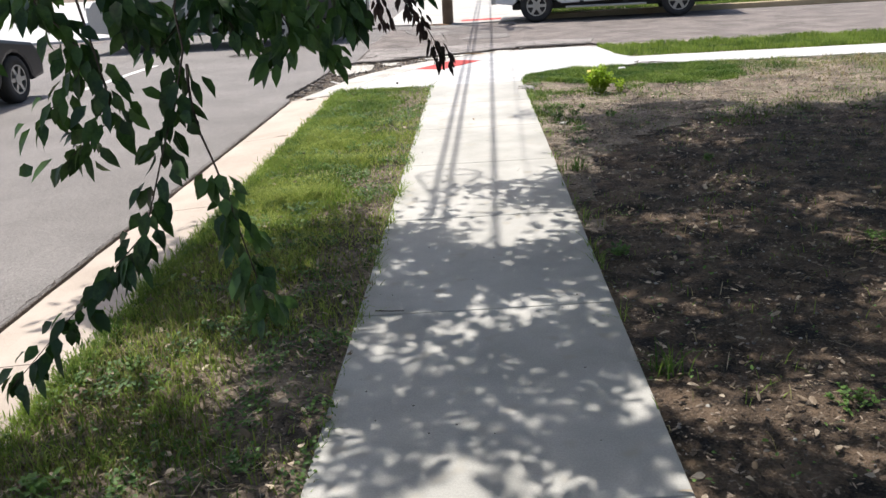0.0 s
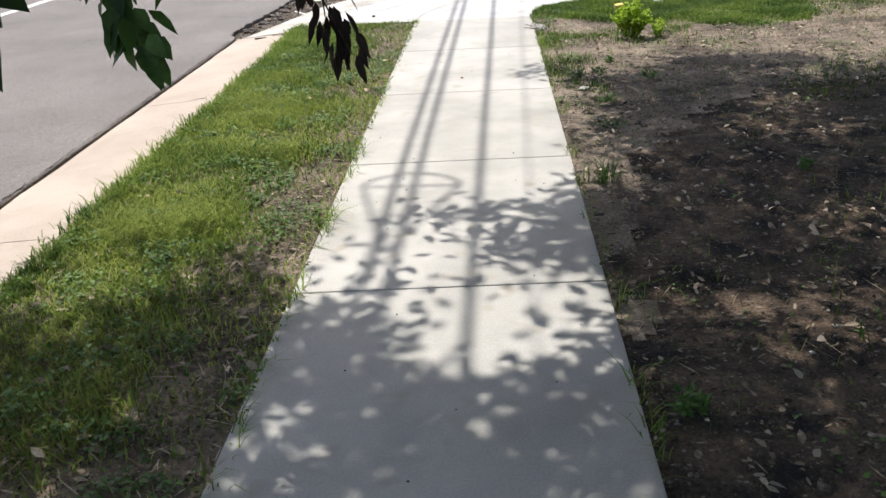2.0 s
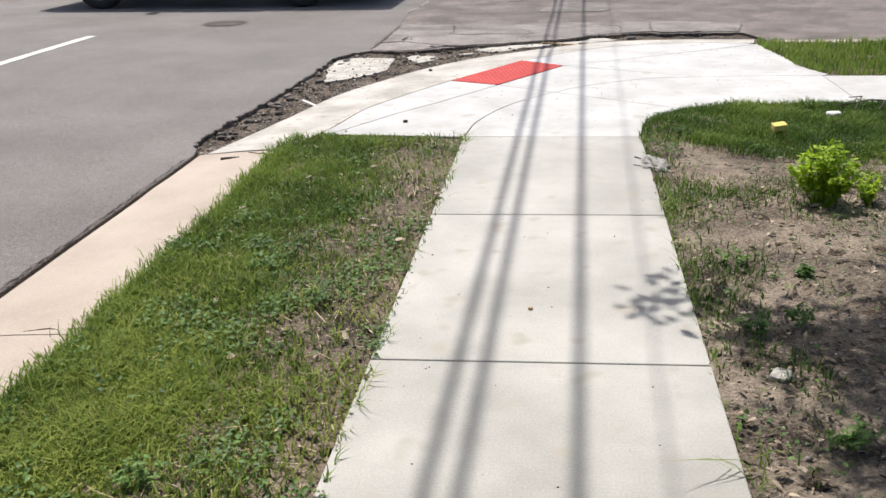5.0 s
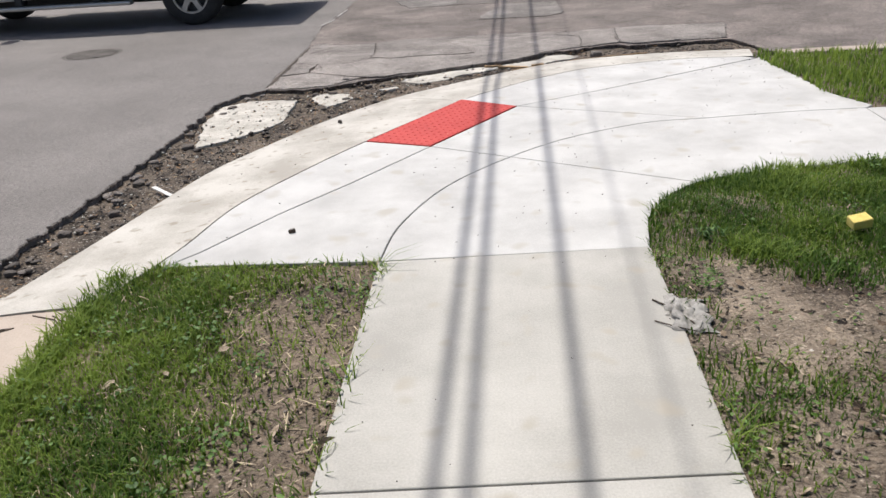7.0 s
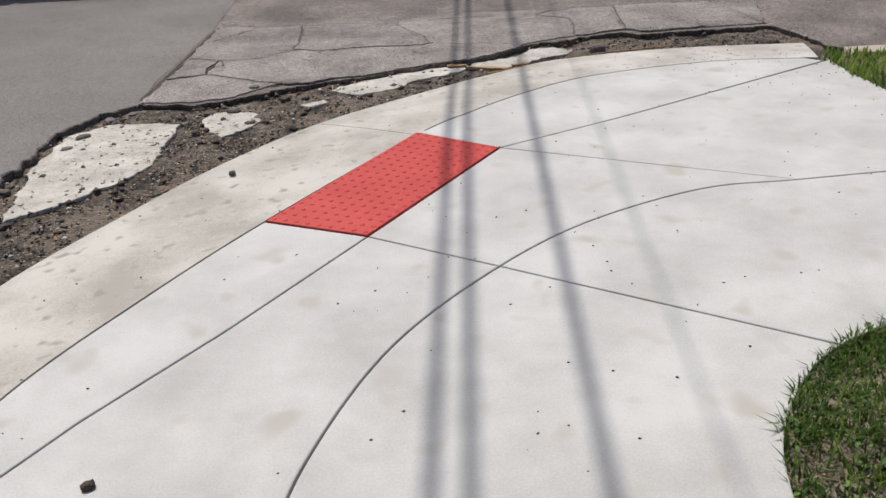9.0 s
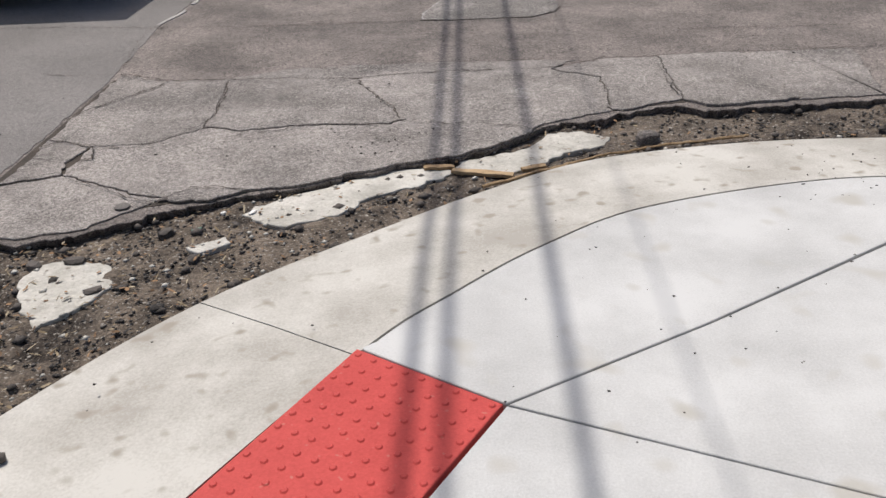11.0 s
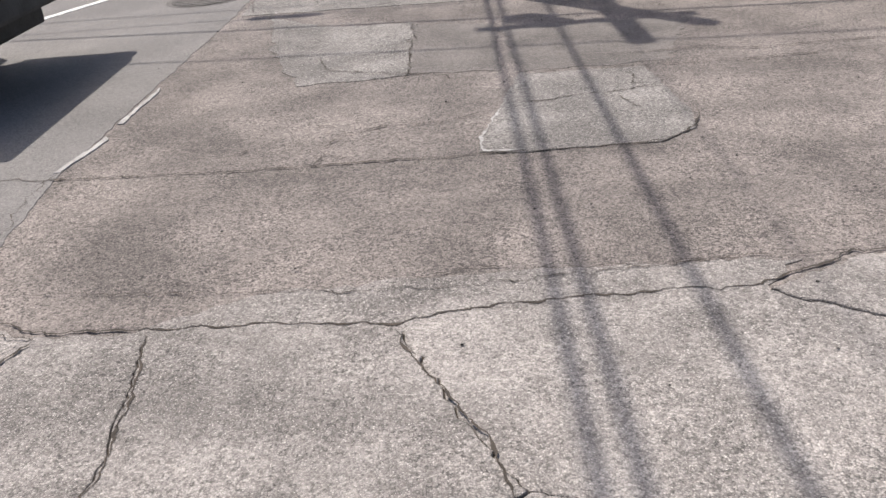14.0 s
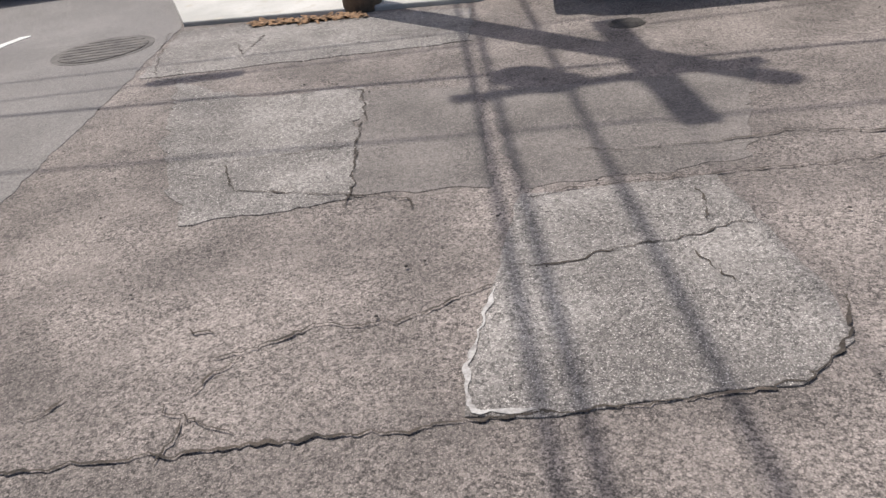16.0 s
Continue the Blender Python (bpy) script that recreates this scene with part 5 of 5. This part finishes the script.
# ---- vehicles ----
def wheel(parent, x, y, r, w, side):
    """side: the way its face looks along y."""
    bm = bmesh.new()
    prof = [(r * 0.62, -w / 2), (r * 0.9, -w / 2), (r * 0.985, -w * 0.38), (r, -w * 0.2), (r, w * 0.2), (r * 0.985, w * 0.38), (r * 0.9, w / 2), (r * 0.62, w / 2)]
    n = 36
    rows = [[bm.verts.new((a * math.cos(2 * math.pi * k / n), b, a * math.sin(2 * math.pi * k / n))) for a, b in prof] for k in range(n)]
    for k in range(n):
        for j in range(len(prof)):
            j2 = (j + 1) % len(prof)
            bm.faces.new((rows[k][j], rows[(k + 1) % n][j], rows[(k + 1) % n][j2], rows[k][j2]))
    tyre = part("wheel", bm, M_TYRE, parent, smooth=True)
    tyre.location = (x, y, r)
    bm = bmesh.new()
    turn = Matrix.Rotation(radians(90), 4, "X")
    f = side * w * 0.36
    bmesh.ops.create_cone(bm, cap_ends=True, segments=28, radius1=r * 0.62, radius2=r * 0.62, depth=0.04, matrix=Matrix.Translation((0, f - side * 0.06, 0)) @ turn)
    part("rim_bed", bm, M_TRIM, tyre)
    bm = bmesh.new()
    for k in range(6):
        a = 2 * math.pi * k / 6
        r2 = bmesh.ops.create_cube(bm, size=1, matrix=Matrix.Rotation(a, 4, "Y") @ Matrix.Translation((r * 0.38, f, 0)) @ Matrix.Diagonal((r * 0.46, 0.05, r * 0.17, 1)))
    n = 28
    for k in range(n):
        a, b = 2 * math.pi * k / n, 2 * math.pi * (k + 1) / n
        q = []
        for ang in (a, b):
            for rad in (r * 0.56, r * 0.63):
                for yy in (f - 0.03, f + 0.03):
                    q.append(bm.verts.new((rad * math.cos(ang), yy, rad * math.sin(ang))))
        for idx4 in ((1, 5, 7, 3), (0, 2, 6, 4), (0, 4, 5, 1), (2, 3, 7, 6)):
            bm.faces.new([q[i] for i in idx4])
    part("rim", bm, M_RIM, tyre)
    bm = bmesh.new()
    bmesh.ops.create_cone(bm, cap_ends=True, segments=18, radius1=r * 0.24, radius2=r * 0.24, depth=0.07, matrix=Matrix.Translation((0, f, 0)) @ turn)
    part("hub", bm, M_RIM, tyre)
    return tyre


def side_panel(profile, y0, y1, bevel=0.03):
    bm = bmesh.new()
    a = [bm.verts.new((x, y0, z)) for x, z in profile]
    b = [bm.verts.new((x, y1, z)) for x, z in profile]
    n = len(profile)
    bm.faces.new(a)
    bm.faces.new(b[::-1])
    for k in range(n):
        bm.faces.new((a[k], b[k], b[(k + 1) % n], a[(k + 1) % n]))
    es = [e for e in bm.edges if abs(e.verts[0].co.y - e.verts[1].co.y) < 1e-6]
    bmesh.ops.recalc_face_normals(bm, faces=bm.faces)
    bmesh.ops.bevel(bm, geom=es, offset=bevel, segments=2, affect="EDGES", profile=0.6)
    return bm


def arch(cx, r, z0):
    return [(cx - r * math.cos(a), z0 + r * math.sin(a)) for a in np.linspace(0.12, math.pi - 0.12, 9)]


def pickup(m, cab_paint, bed_paint, label):
    """A crew-cab pickup, nose towards -x, its tail at x = 0; the wheels stand on z = 0."""
    ob = thing("pickup_truck", m, label, "pickup truck")
    L, w, r = 5.8, 1.0, 0.41
    rear, front = -1.2, -4.75
    bed = [(0.0, 0.62), (0.0, 1.38), (-2.0, 1.38), (-2.0, 0.56)] + arch(rear, 0.52, 0.50)[::1] + [(-0.4, 0.55)]
    part("bed", side_panel(bed, -w, w), bed_paint, ob)
    cab = [(-2.03, 0.5), (-2.03, 1.30), (-4.0, 1.28), (-5.6, 1.18), (-5.8, 0.95), (-5.8, 0.5), (-5.35, 0.45)] + [(x, z) for x, z in arch(front, 0.52, 0.46)] + [(-4.1, 0.44)]
    part("cab", side_panel(cab, -w, w), cab_paint, ob)
    roof = [(-2.05, 1.27), (-2.2, 1.88), (-3.5, 1.90), (-4.25, 1.26)]
    part("roof", side_panel(roof, -w + 0.1, w - 0.1, 0.06), cab_paint, ob)
    for x0, x1 in ((-2.95, -2.25), (-3.85, -3.05)):
        bm = bmesh.new()
        box(bm, (x0, -w + 0.085, 1.33), (x1, w - 0.085, 1.76), 0.02)
        part("window", bm, M_GLASS, ob)
    for x in (-2.08, -3.0, -4.02):
        bm = bmesh.new()
        box(bm, (x - 0.006, -w - 0.002, 0.5), (x + 0.006, w + 0.002, 1.27))
        part("door_seam", bm, M_TRIM, ob)
    for s_ in (-1, 1):
        for x in (-2.2, -3.15):
            bm = bmesh.new()
            box(bm, (x - 0.11, s_ * w - 0.03, 1.08), (x + 0.11, s_ * w + 0.03, 1.12), 0.012)
            part("door_handle", bm, M_TRIM, ob)
        bm = bmesh.new()
        box(bm, (-4.0, s_ * (w + 0.04) - 0.07, 0.33), (-2.0, s_ * (w + 0.04) + 0.07, 0.38), 0.015)
        part("running_board", bm, M_RIM, ob)
        for x in (-2.5, -3.6):
            bm = bmesh.new()
            box(bm, (x - 0.05, s_ * (w - 0.05) - 0.08, 0.34), (x + 0.05, s_ * (w - 0.05) + 0.08, 0.5), 0.01)
            part("bracket", bm, M_TRIM, ob)
        bm = bmesh.new()
        box(bm, (-3.95, s_ * (w + 0.14) - 0.13, 1.25), (-3.8, s_ * (w + 0.14) + 0.13, 1.5), 0.03)
        part("mirror", bm, M_TRIM, ob)
        bm = bmesh.new()
        box(bm, (-0.06, s_ * (w - 0.1) - 0.105, 0.98), (0.012, s_ * (w - 0.1) + 0.105, 1.3), 0.015)
        part("tail_light", bm, M_TAILLIGHT, ob)
        bm = bmesh.new()
        box(bm, (-5.82, s_ * (w - 0.2) - 0.16, 0.86), (-5.72, s_ * (w - 0.2) + 0.16, 1.06), 0.02)
        part("headlight", bm, M_RIM, ob)
        bm = bmesh.new()
        box(bm, (-1.98, s_ * w - 0.012, 0.66), (-1.88, s_ * w + 0.012, 0.71), 0.008)
        part("marker_light", bm, M_AMBER, ob)
        for x in (rear, front):
            wheel(ob, x, s_ * (w - 0.12), r, 0.27, s_)
    bm = bmesh.new()
    box(bm, (-0.02, -w + 0.02, 0.52), (0.16, w - 0.02, 0.70), 0.03)
    part("rear_bumper", bm, M_TRIM, ob)
    bm = bmesh.new()
    box(bm, (-5.92, -w + 0.02, 0.48), (-5.76, w - 0.02, 0.74), 0.04)
    part("front_bumper", bm, M_RIM, ob)
    bm = bmesh.new()
    box(bm, (-5.4, -0.6, 0.3), (-0.2, 0.6, 0.5), 0.03)
    part("chassis", bm, M_TRIM, ob)
    return ob


def car(m, paint, label, tall=1.5, kind_name="car"):
    """A closed car, nose towards -x, its tail at x = 0."""
    ob = thing(kind_name, m, label, "car")
    w, r = 0.93, 0.34
    body = [(0.0, 0.4), (0.03, 0.9), (-0.2, 1.02), (-3.1, 0.98), (-4.3, 0.82), (-4.55, 0.62), (-4.5, 0.32), (-4.2, 0.28)] + arch(-3.7, 0.42, 0.3) + [(-3.2, 0.26), (-1.4, 0.26)] + arch(-0.95, 0.42, 0.3) + [(-0.45, 0.3)]
    part("body", side_panel(body, -w, w, 0.05), paint, ob)
    part("roof", side_panel([(-0.1, 0.98), (-0.45, tall - 0.03), (-1.9, tall), (-3.1, 0.97)], -w + 0.12, w - 0.12, 0.08), paint, ob)
    for x0, x1 in ((-1.45, -0.6), (-2.4, -1.55)):
        bm = bmesh.new()
        box(bm, (x0, -w + 0.105, 1.05), (x1, w - 0.105, tall - 0.12), 0.02)
        part("window", bm, M_GLASS, ob)
    bm = bmesh.new()
    box(bm, (-0.3, -w + 0.25, 1.05), (-0.12, w - 0.25, tall - 0.14), 0.03)
    part("rear_window", bm, M_GLASS, ob)
    bm = bmesh.new()
    box(bm, (0.0, -0.26, 0.62), (0.045, 0.26, 0.76), 0.006)
    part("number_plate", bm, M_WHITE, ob)
    bm = bmesh.new()
    box(bm, (-0.05, -w + 0.05, 0.32), (0.09, w - 0.05, 0.52), 0.03)
    part("rear_bumper", bm, M_TRIM, ob)
    for s_ in (-1, 1):
        bm = bmesh.new()
        box(bm, (-0.08, s_ * (w - 0.14) - 0.12, 0.72), (0.035, s_ * (w - 0.14) + 0.12, 0.92), 0.02)
        part("tail_light", bm, M_TAILLIGHT, ob)
        for x in (-0.95, -3.7):
            wheel(ob, x, s_ * (w - 0.1), r, 0.22, s_)
    return ob


pickup(pose(-2.4, 21.0, Z_ROAD), M_SILVER, M_BLACKPAINT, "silver crew-cab pickup with a dark bed on the street")
pickup(pose(7.05, 23.4, Z_ROAD, 0, 0, -7), M_WHITEPAINT, M_WHITEPAINT, "white crew-cab pickup on the far lane")
car(pose(-3.95, 26.6, Z_ROAD, 0, 0, -90), M_WHITEPAINT, "white car seen from behind on the street", 1.62)
car(pose(-7.0, 9.0, Z_ROAD, 0, 0, -90), M_BLACKPAINT, "black car on the wide street", 1.5)


# ---- cones ----
def cone(x, y):
    ob = thing("traffic_cone", pose(x, y, Z_ROAD if x > -9.6 else 0.02), "orange traffic cone with a white band", "traffic cone", "traffic cones")
    bm = bmesh.new()
    box(bm, (-0.19, -0.19, 0), (0.19, 0.19, 0.04), 0.012)
    part("foot", bm, M_TRIM, ob)
    bm = bmesh.new()
    bmesh.ops.create_cone(bm, cap_ends=True, segments=22, radius1=0.14, radius2=0.03, depth=0.68, matrix=Matrix.Translation((0, 0, 0.38)))
    part("body", bm, M_ORANGE, ob)
    bm = bmesh.new()
    bmesh.ops.create_cone(bm, cap_ends=False, segments=22, radius1=0.098, radius2=0.075, depth=0.14, matrix=Matrix.Translation((0, 0, 0.46)))
    part("band", bm, M_WHITE, ob)


for x, y in ((-8.0, 23.6), (-9.2, 26.2), (-10.4, 27.8)):
    cone(x, y)

# ---- bush, weeds and small things ----
def leafy(name, x, y, height, spread, stems, per_stem, leaf, material, label, category, seed, group=""):
    r = np.random.default_rng(seed)
    ob = thing(name, pose(x, y, Z_SOIL), label, category, group)
    lines, P, D = [], [], []
    for k in range(stems):
        a, s1 = r.uniform(0, 6.28), spread * math.sqrt(r.uniform(0.02, 1))
        tip = Vector((s1 * math.cos(a), s1 * math.sin(a), height * (1 - 0.45 * (s1 / spread) ** 2) * r.uniform(0.75, 1.1)))
        root = Vector((tip.x * 0.25, tip.y * 0.25, -0.01))
        lines.append([(root, 0.003), (root.lerp(tip, 0.5) + Vector((0, 0, height * 0.08)), 0.0024), (tip, 0.001)])
        for j in range(per_stem):
            t = r.uniform(0.25, 1.0)
            P.append(root.lerp(tip, t) + Vector((0, 0, height * 0.08 * math.sin(math.pi * t))))
            D.append((r.normal(0, 1), r.normal(0, 1), r.uniform(-0.2, 0.7)))
    if category == "bush":
        link("stems", mesh_of("stems", *tube_mesh(lines, 4), material), ob)
    P, D = np.array([tuple(p) for p in P]), np.array(D)
    n = len(P)
    leaf_mesh("leaves", P, D, r.normal(0, 0.3, (n, 3)) + np.array([0, 0, 1.0]), leaf * r.uniform(0.6, 1.3, n), leaf * 0.27 * r.uniform(0.8, 1.2, n), material, ob)
    return ob


leafy("bush", 2.06, 10.72, 0.34, 0.19, 70, 17, 0.04, M_BUSH, "small bright yellow-green leafy bush in the yard", "bush", 41)
leafy("bush", 2.32, 10.76, 0.17, 0.08, 22, 11, 0.030, M_BUSH, "low yellow-green shoot beside the bush", "bush", 42)
rw = np.random.default_rng(77)
WEEDS = [(-0.5, 9.2), (-1.25, 9.85), (-0.7, 9.6), (-0.95, 10.2), (-0.8, 9.9), (-0.35, 9.35), (-0.55, 8.1), (-0.75, 7.4), (-0.45, 6.8), (-0.65, 6.1), (-0.9, 6.6), (-0.3, 5.4), (-0.75, 5.0), (-0.5, 4.2), (-0.95, 3.8), (-0.25, 3.0),
         (-0.6, 2.6), (-0.9, 2.9), (1.45, 9.9), (1.6, 9.3), (1.42, 9.2), (1.75, 9.75), (1.55, 8.5), (1.5, 7.9), (1.95, 9.15), (1.5, 2.3), (1.6, 2.55), (1.9, 3.3), (2.5, 3.6), (3.1, 4.1), (2.9, 3.2), (2.4, 7.1), (1.35, 11.6), (1.5, 12.1), (3.4, 6.0), (2.8, 5.1), (1.35, 5.0), (2.95, 13.0), (2.6, 12.95)]
for i, (x, y) in enumerate(WEEDS):
    leafy("weed", x, y, rw.uniform(0.05, 0.10), rw.uniform(0.06, 0.13), 14, 9, rw.uniform(0.018, 0.03), M_WEED, "low green leafy weed growing in soil", "weed", 100 + i, "weeds")
for i, (x, y) in enumerate(((1.52, 1.95), (1.62, 2.35), (1.3, 3.6), (2.2, 2.0), (1.35, 7.0))):
    tuft = blades("grass_tuft", x + rw.normal(0, 0.035, 45), y + rw.normal(0, 0.035, 45), Z_SOIL, 0.14, 0.0035, M_GRASS, 200 + i, lean=0.9)
    tagged(tuft, "tuft of long green grass on dark soil", "grass tuft", "grass tufts")

bm = bmesh.new()
box(bm, (-0.045, -0.032, 0), (0.045, 0.032, 0.045), 0.007)
for v in bm.verts:
    v.co += noise.noise_vector(v.co * 30) * 0.004
ob = part("sponge", bm, M_SPONGE)
ob.matrix_world = pose(2.14, 12.08, 0.035, 8, -6, 12)
tagged(ob, "yellow foam sponge lying in the grass", "sponge")


def stick(pts, r, material, label, name="stick"):
    V, F = tube_mesh([[(Vector(p), r * (1 - 0.5 * k / len(pts))) for k, p in enumerate(pts)]], 6)
    return tagged(link(name, mesh_of(name, V, F, material)), label, "stick", "sticks")


stick([(1.28, 2.72, 0.0), (1.36, 2.5, 0.012), (1.46, 2.27, 0.004)], 0.011, M_BARK, "brown broken stick lying beside the footway")
stick([(2.75, 12.9, 0.01), (3.0, 12.95, 0.05), (3.35, 13.02, 0.02)], 0.007, M_BARK, "thin grey twig at the edge of the grass")
stick([(2.85, 12.8, 0.01), (2.95, 12.98, 0.07), (2.9, 13.12, 0.03)], 0.005, M_BARK, "thin grey twig at the edge of the grass")
stick([(3.0, 12.75, 0.02), (3.1, 12.9, 0.06), (3.3, 12.9, 0.05)], 0.005, M_BARK, "thin grey twig at the edge of the grass")
stick([(-1.62, 11.42, -0.03), (-1.55, 11.44, -0.028), (-1.5, 11.46, -0.03)], 0.012, M_BARK, "short dark stick on the kerb")
stick([(-1.5, 8.98, -0.03), (-1.4, 9.0, -0.02), (-1.34, 8.99, -0.02)], 0.006, M_BARK, "short dark stick on the kerb")
stick([(0.12, 1.83, 0.004), (0.2, 1.82, 0.006), (0.26, 1.83, 0.004)], 0.003, M_BARK, "tiny twig lying on concrete")
stick([(1.13, 11.49, 0.004), (1.19, 11.4, 0.012), (1.25, 11.29, 0.006)], 0.004, M_BARK, "thin brown twig across the footway edge")
stick([(1.11, 11.32, 0.004), (1.18, 11.26, 0.010), (1.25, 11.23, 0.006)], 0.003, M_BARK, "thin brown twig across the footway edge")
stick([(-1.47, 11.56, -0.022), (-1.34, 11.5, -0.012), (-1.27, 11.42, -0.006)], 0.0035, M_BARK, "thin dark twig on the pale kerb")
stick([(-1.37, 11.54, -0.014), (-1.33, 11.51, -0.012), (-1.29, 11.47, -0.008)], 0.003, M_BARK, "thin dark twig on the pale kerb")
stick([(0.06, 4.3, 0.004), (0.14, 4.28, 0.008), (0.2, 4.29, 0.004)], 0.003, M_BARK, "tiny twig lying on concrete")


def chunk(x, y, z, sx, sy, sz, rz, material, label, name, category, group=""):
    bm = bmesh.new()
    bmesh.ops.create_icosphere(bm, subdivisions=2, radius=1)
    for v in bm.verts:
        v.co += noise.noise_vector(v.co * 1.6 + Vector((x * 7, y * 5, 0))) * 0.3
        v.co = Vector((math.copysign(min(abs(v.co.x), 0.8), v.co.x) * sx, math.copysign(min(abs(v.co.y), 0.8), v.co.y) * sy, max(-0.5, min(v.co.z, 0.7)) * sz))
    ob = part(name, bm, material)
    ob.matrix_world = pose(x, y, z, 0, 0, rz)
    return tagged(ob, label, category, group)


chunk(1.47, 16.63, Z_PIT + 0.025, 0.07, 0.042, 0.055, 15, M_DARKPATCH, "grey broken brick lump in the gap", "rubble_lump", "rubble", "rubble lumps")
for x, y, s1 in ((-0.62, 15.84, 0.05), (-0.9, 15.62, 0.06), (-0.35, 15.9, 0.035), (-0.75, 15.4, 0.05), (-0.45, 15.62, 0.045), (-1.05, 15.6, 0.055), (-1.6, 14.1, 0.05), (-1.75, 13.4, 0.06), (-1.7, 12.9, 0.05), (-1.85, 12.6, 0.06), (-1.2, 14.5, 0.03)):
    chunk(x, y, Z_PIT + s1 * 0.2, s1 * 0.8, s1 * 0.5, s1 * 0.5, x * 200, M_PEBBLE, "dark lump of broken asphalt in dirt", "asphalt_lump", "rubble", "asphalt lumps")
chunk(-0.5, 15.86, Z_PIT + 0.012, 0.026, 0.018, 0.008, 30, M_GREENBIT, "scrap of green plastic in rubble", "plastic_scrap", "litter")
chunk(-0.42, 15.99, Z_PIT + 0.02, 0.016, 0.012, 0.010, 30, M_PLASTER, "crumpled white paper scrap in rubble", "paper_scrap", "litter")
chunk(-0.3, 15.99, Z_PIT + 0.02, 0.026, 0.012, 0.007, 60, M_PLASTER, "crumpled white paper scrap in rubble", "paper_scrap", "litter")
chunk(1.44, 8.88, -0.008, 0.05, 0.04, 0.022, 60, M_MORTAR, "pale crumbled stone beside the footway", "stone", "stone")
n = 26
V = []
for a in range(n):
    for b in range(n):
        u, v = a / (n - 1) - 0.5, b / (n - 1) - 0.5
        f = max(0.0, 1 - 4 * u * u) * max(0.0, 1 - 4 * v * v)
        ridge = 1 - abs(2 * noise.noise((u * 4.2 + 3, v * 2.6, 4.0)))
        w = noise.noise_vector((u * 5, v * 5, 7.0)) * 0.045
        V.append((1.25 + 0.15 * u + w.x, 11.385 + 0.27 * v + w.y, (0.002 if 1.25 + 0.15 * u + w.x < 1.22 else -0.014) + 0.034 * f ** 0.5 * (0.25 + 0.75 * ridge) + 0.012 * noise.noise((u * 13, v * 13, 1.0)) * f))
rag = link("rag", mesh_of("rag", V, [(a * n + b, (a + 1) * n + b, (a + 1) * n + b + 1, a * n + b + 1) for a in range(n - 1) for b in range(n - 1)], M_RAG, True))
tagged(rag, "crumpled grey-white rag at the footway edge", "rag")
chunk(2.65, 12.62, 0.015, 0.07, 0.045, 0.03, 20, M_PLASTER, "crumpled pale paper lying in grass", "paper", "litter")
chunk(-0.51, 12.33, 0.008, 0.022, 0.016, 0.016, 20, M_BARK, "small brown lump on pale concrete", "clod", "clod")
chunk(0.55, 9.3, 0.004, 0.012, 0.011, 0.009, 20, M_WOOD, "small tan pebble on the footway", "pebble", "pebble")
chunk(-0.64, 14.49, -0.02, 0.02, 0.016, 0.018, 20, M_PEBBLE, "dark pebble on the pale kerb", "pebble", "pebble")
for x, y, l, rz in ((0.475, 16.385, 0.14, 2), (0.56, 16.33, 0.06, -30), (0.68, 16.30, 0.26, -12), (0.9, 16.34, 0.12, 24)):
    bm = bmesh.new()
    box(bm, (-l / 2, -0.016, 0), (l / 2, 0.016, 0.016), 0.003)
    bmesh.ops.subdivide_edges(bm, edges=[e for e in bm.edges if e.calc_length() > l * 0.5], cuts=5)
    for v in bm.verts:
        v.co.y *= 1.15 - 1.3 * abs(v.co.x / l) * (0.5 + noise.noise(Vector((x * 31, v.co.y * 90, 0))))
        v.co += noise.noise_vector(v.co * 22 + Vector((x * 9, 0, 0))) * 0.006
    ob = part("wood_scrap", bm, M_WOOD)
    ob.matrix_world = pose(x, y, -0.072, 3, 2, rz)
    tagged(ob, "splintered scrap of raw wood by the kerb", "wood scrap", "wood scraps")
line = [(Vector((x, y, -0.066 + 0.004 * noise.noise((x * 9, 0, 0)))), 0.006 + 0.006 * abs(noise.noise((x * 13, y * 7, 3)))) for x, y in jagged([(0.66, 16.16), (0.86, 16.27), (1.23, 16.46), (1.54, 16.56), (1.95, 16.63)], 0.03, 0.012, 9)]
tagged(link("form_board", mesh_of("form_board", *tube_mesh([line], 6), M_WOOD)), "splintered tan form board along the kerb edge", "board")
# broken lumps along the asphalt edge
rl = np.random.default_rng(91)
for i in range(30):
    k = rl.integers(1, 9)
    t, off = rl.uniform(), rl.uniform(0.03, 0.16)
    (ax, ay), (bx, by) = ASPHALT_EDGE[k], ASPHALT_EDGE[k + 1]
    d = Vector((bx - ax, by - ay)).normalized()
    s1 = rl.uniform(0.02, 0.055)
    chunk(ax + (bx - ax) * t + d.y * off, ay + (by - ay) * t - d.x * off, Z_PIT + s1 * 0.22, s1, s1 * rl.uniform(0.5, 0.8), s1 * rl.uniform(0.4, 0.6), rl.uniform(0, 180), M_DARKPATCH if i % 2 else M_PEBBLE, "grey lump broken from the asphalt edge", "asphalt_lump", "rubble", "asphalt lumps")
# leaf litter against the far kerb
x, y = rng.uniform(-0.95, -0.05, 260), rng.normal(0, 0.035, 260)
y = y + 23.66 - 0.22 * (x + 0.1)
tagged(chips("kerb_litter", x, y, Z_ROAD + 0.012, 0.03, 0.012, M_RUST, 93), "brown leaf litter against the far kerb", "litter", kind="stuff")
bm = bmesh.new()
box(bm, (-0.09, -0.013, 0), (0.09, 0.013, 0.006), 0.002)
ob = part("plastic_strip", bm, M_PLASTER)
ob.matrix_world = pose(-1.52, 13.2, Z_PIT + 0.03, 6, 8, -35)
tagged(ob, "white plastic strip lying in rubble", "litter")
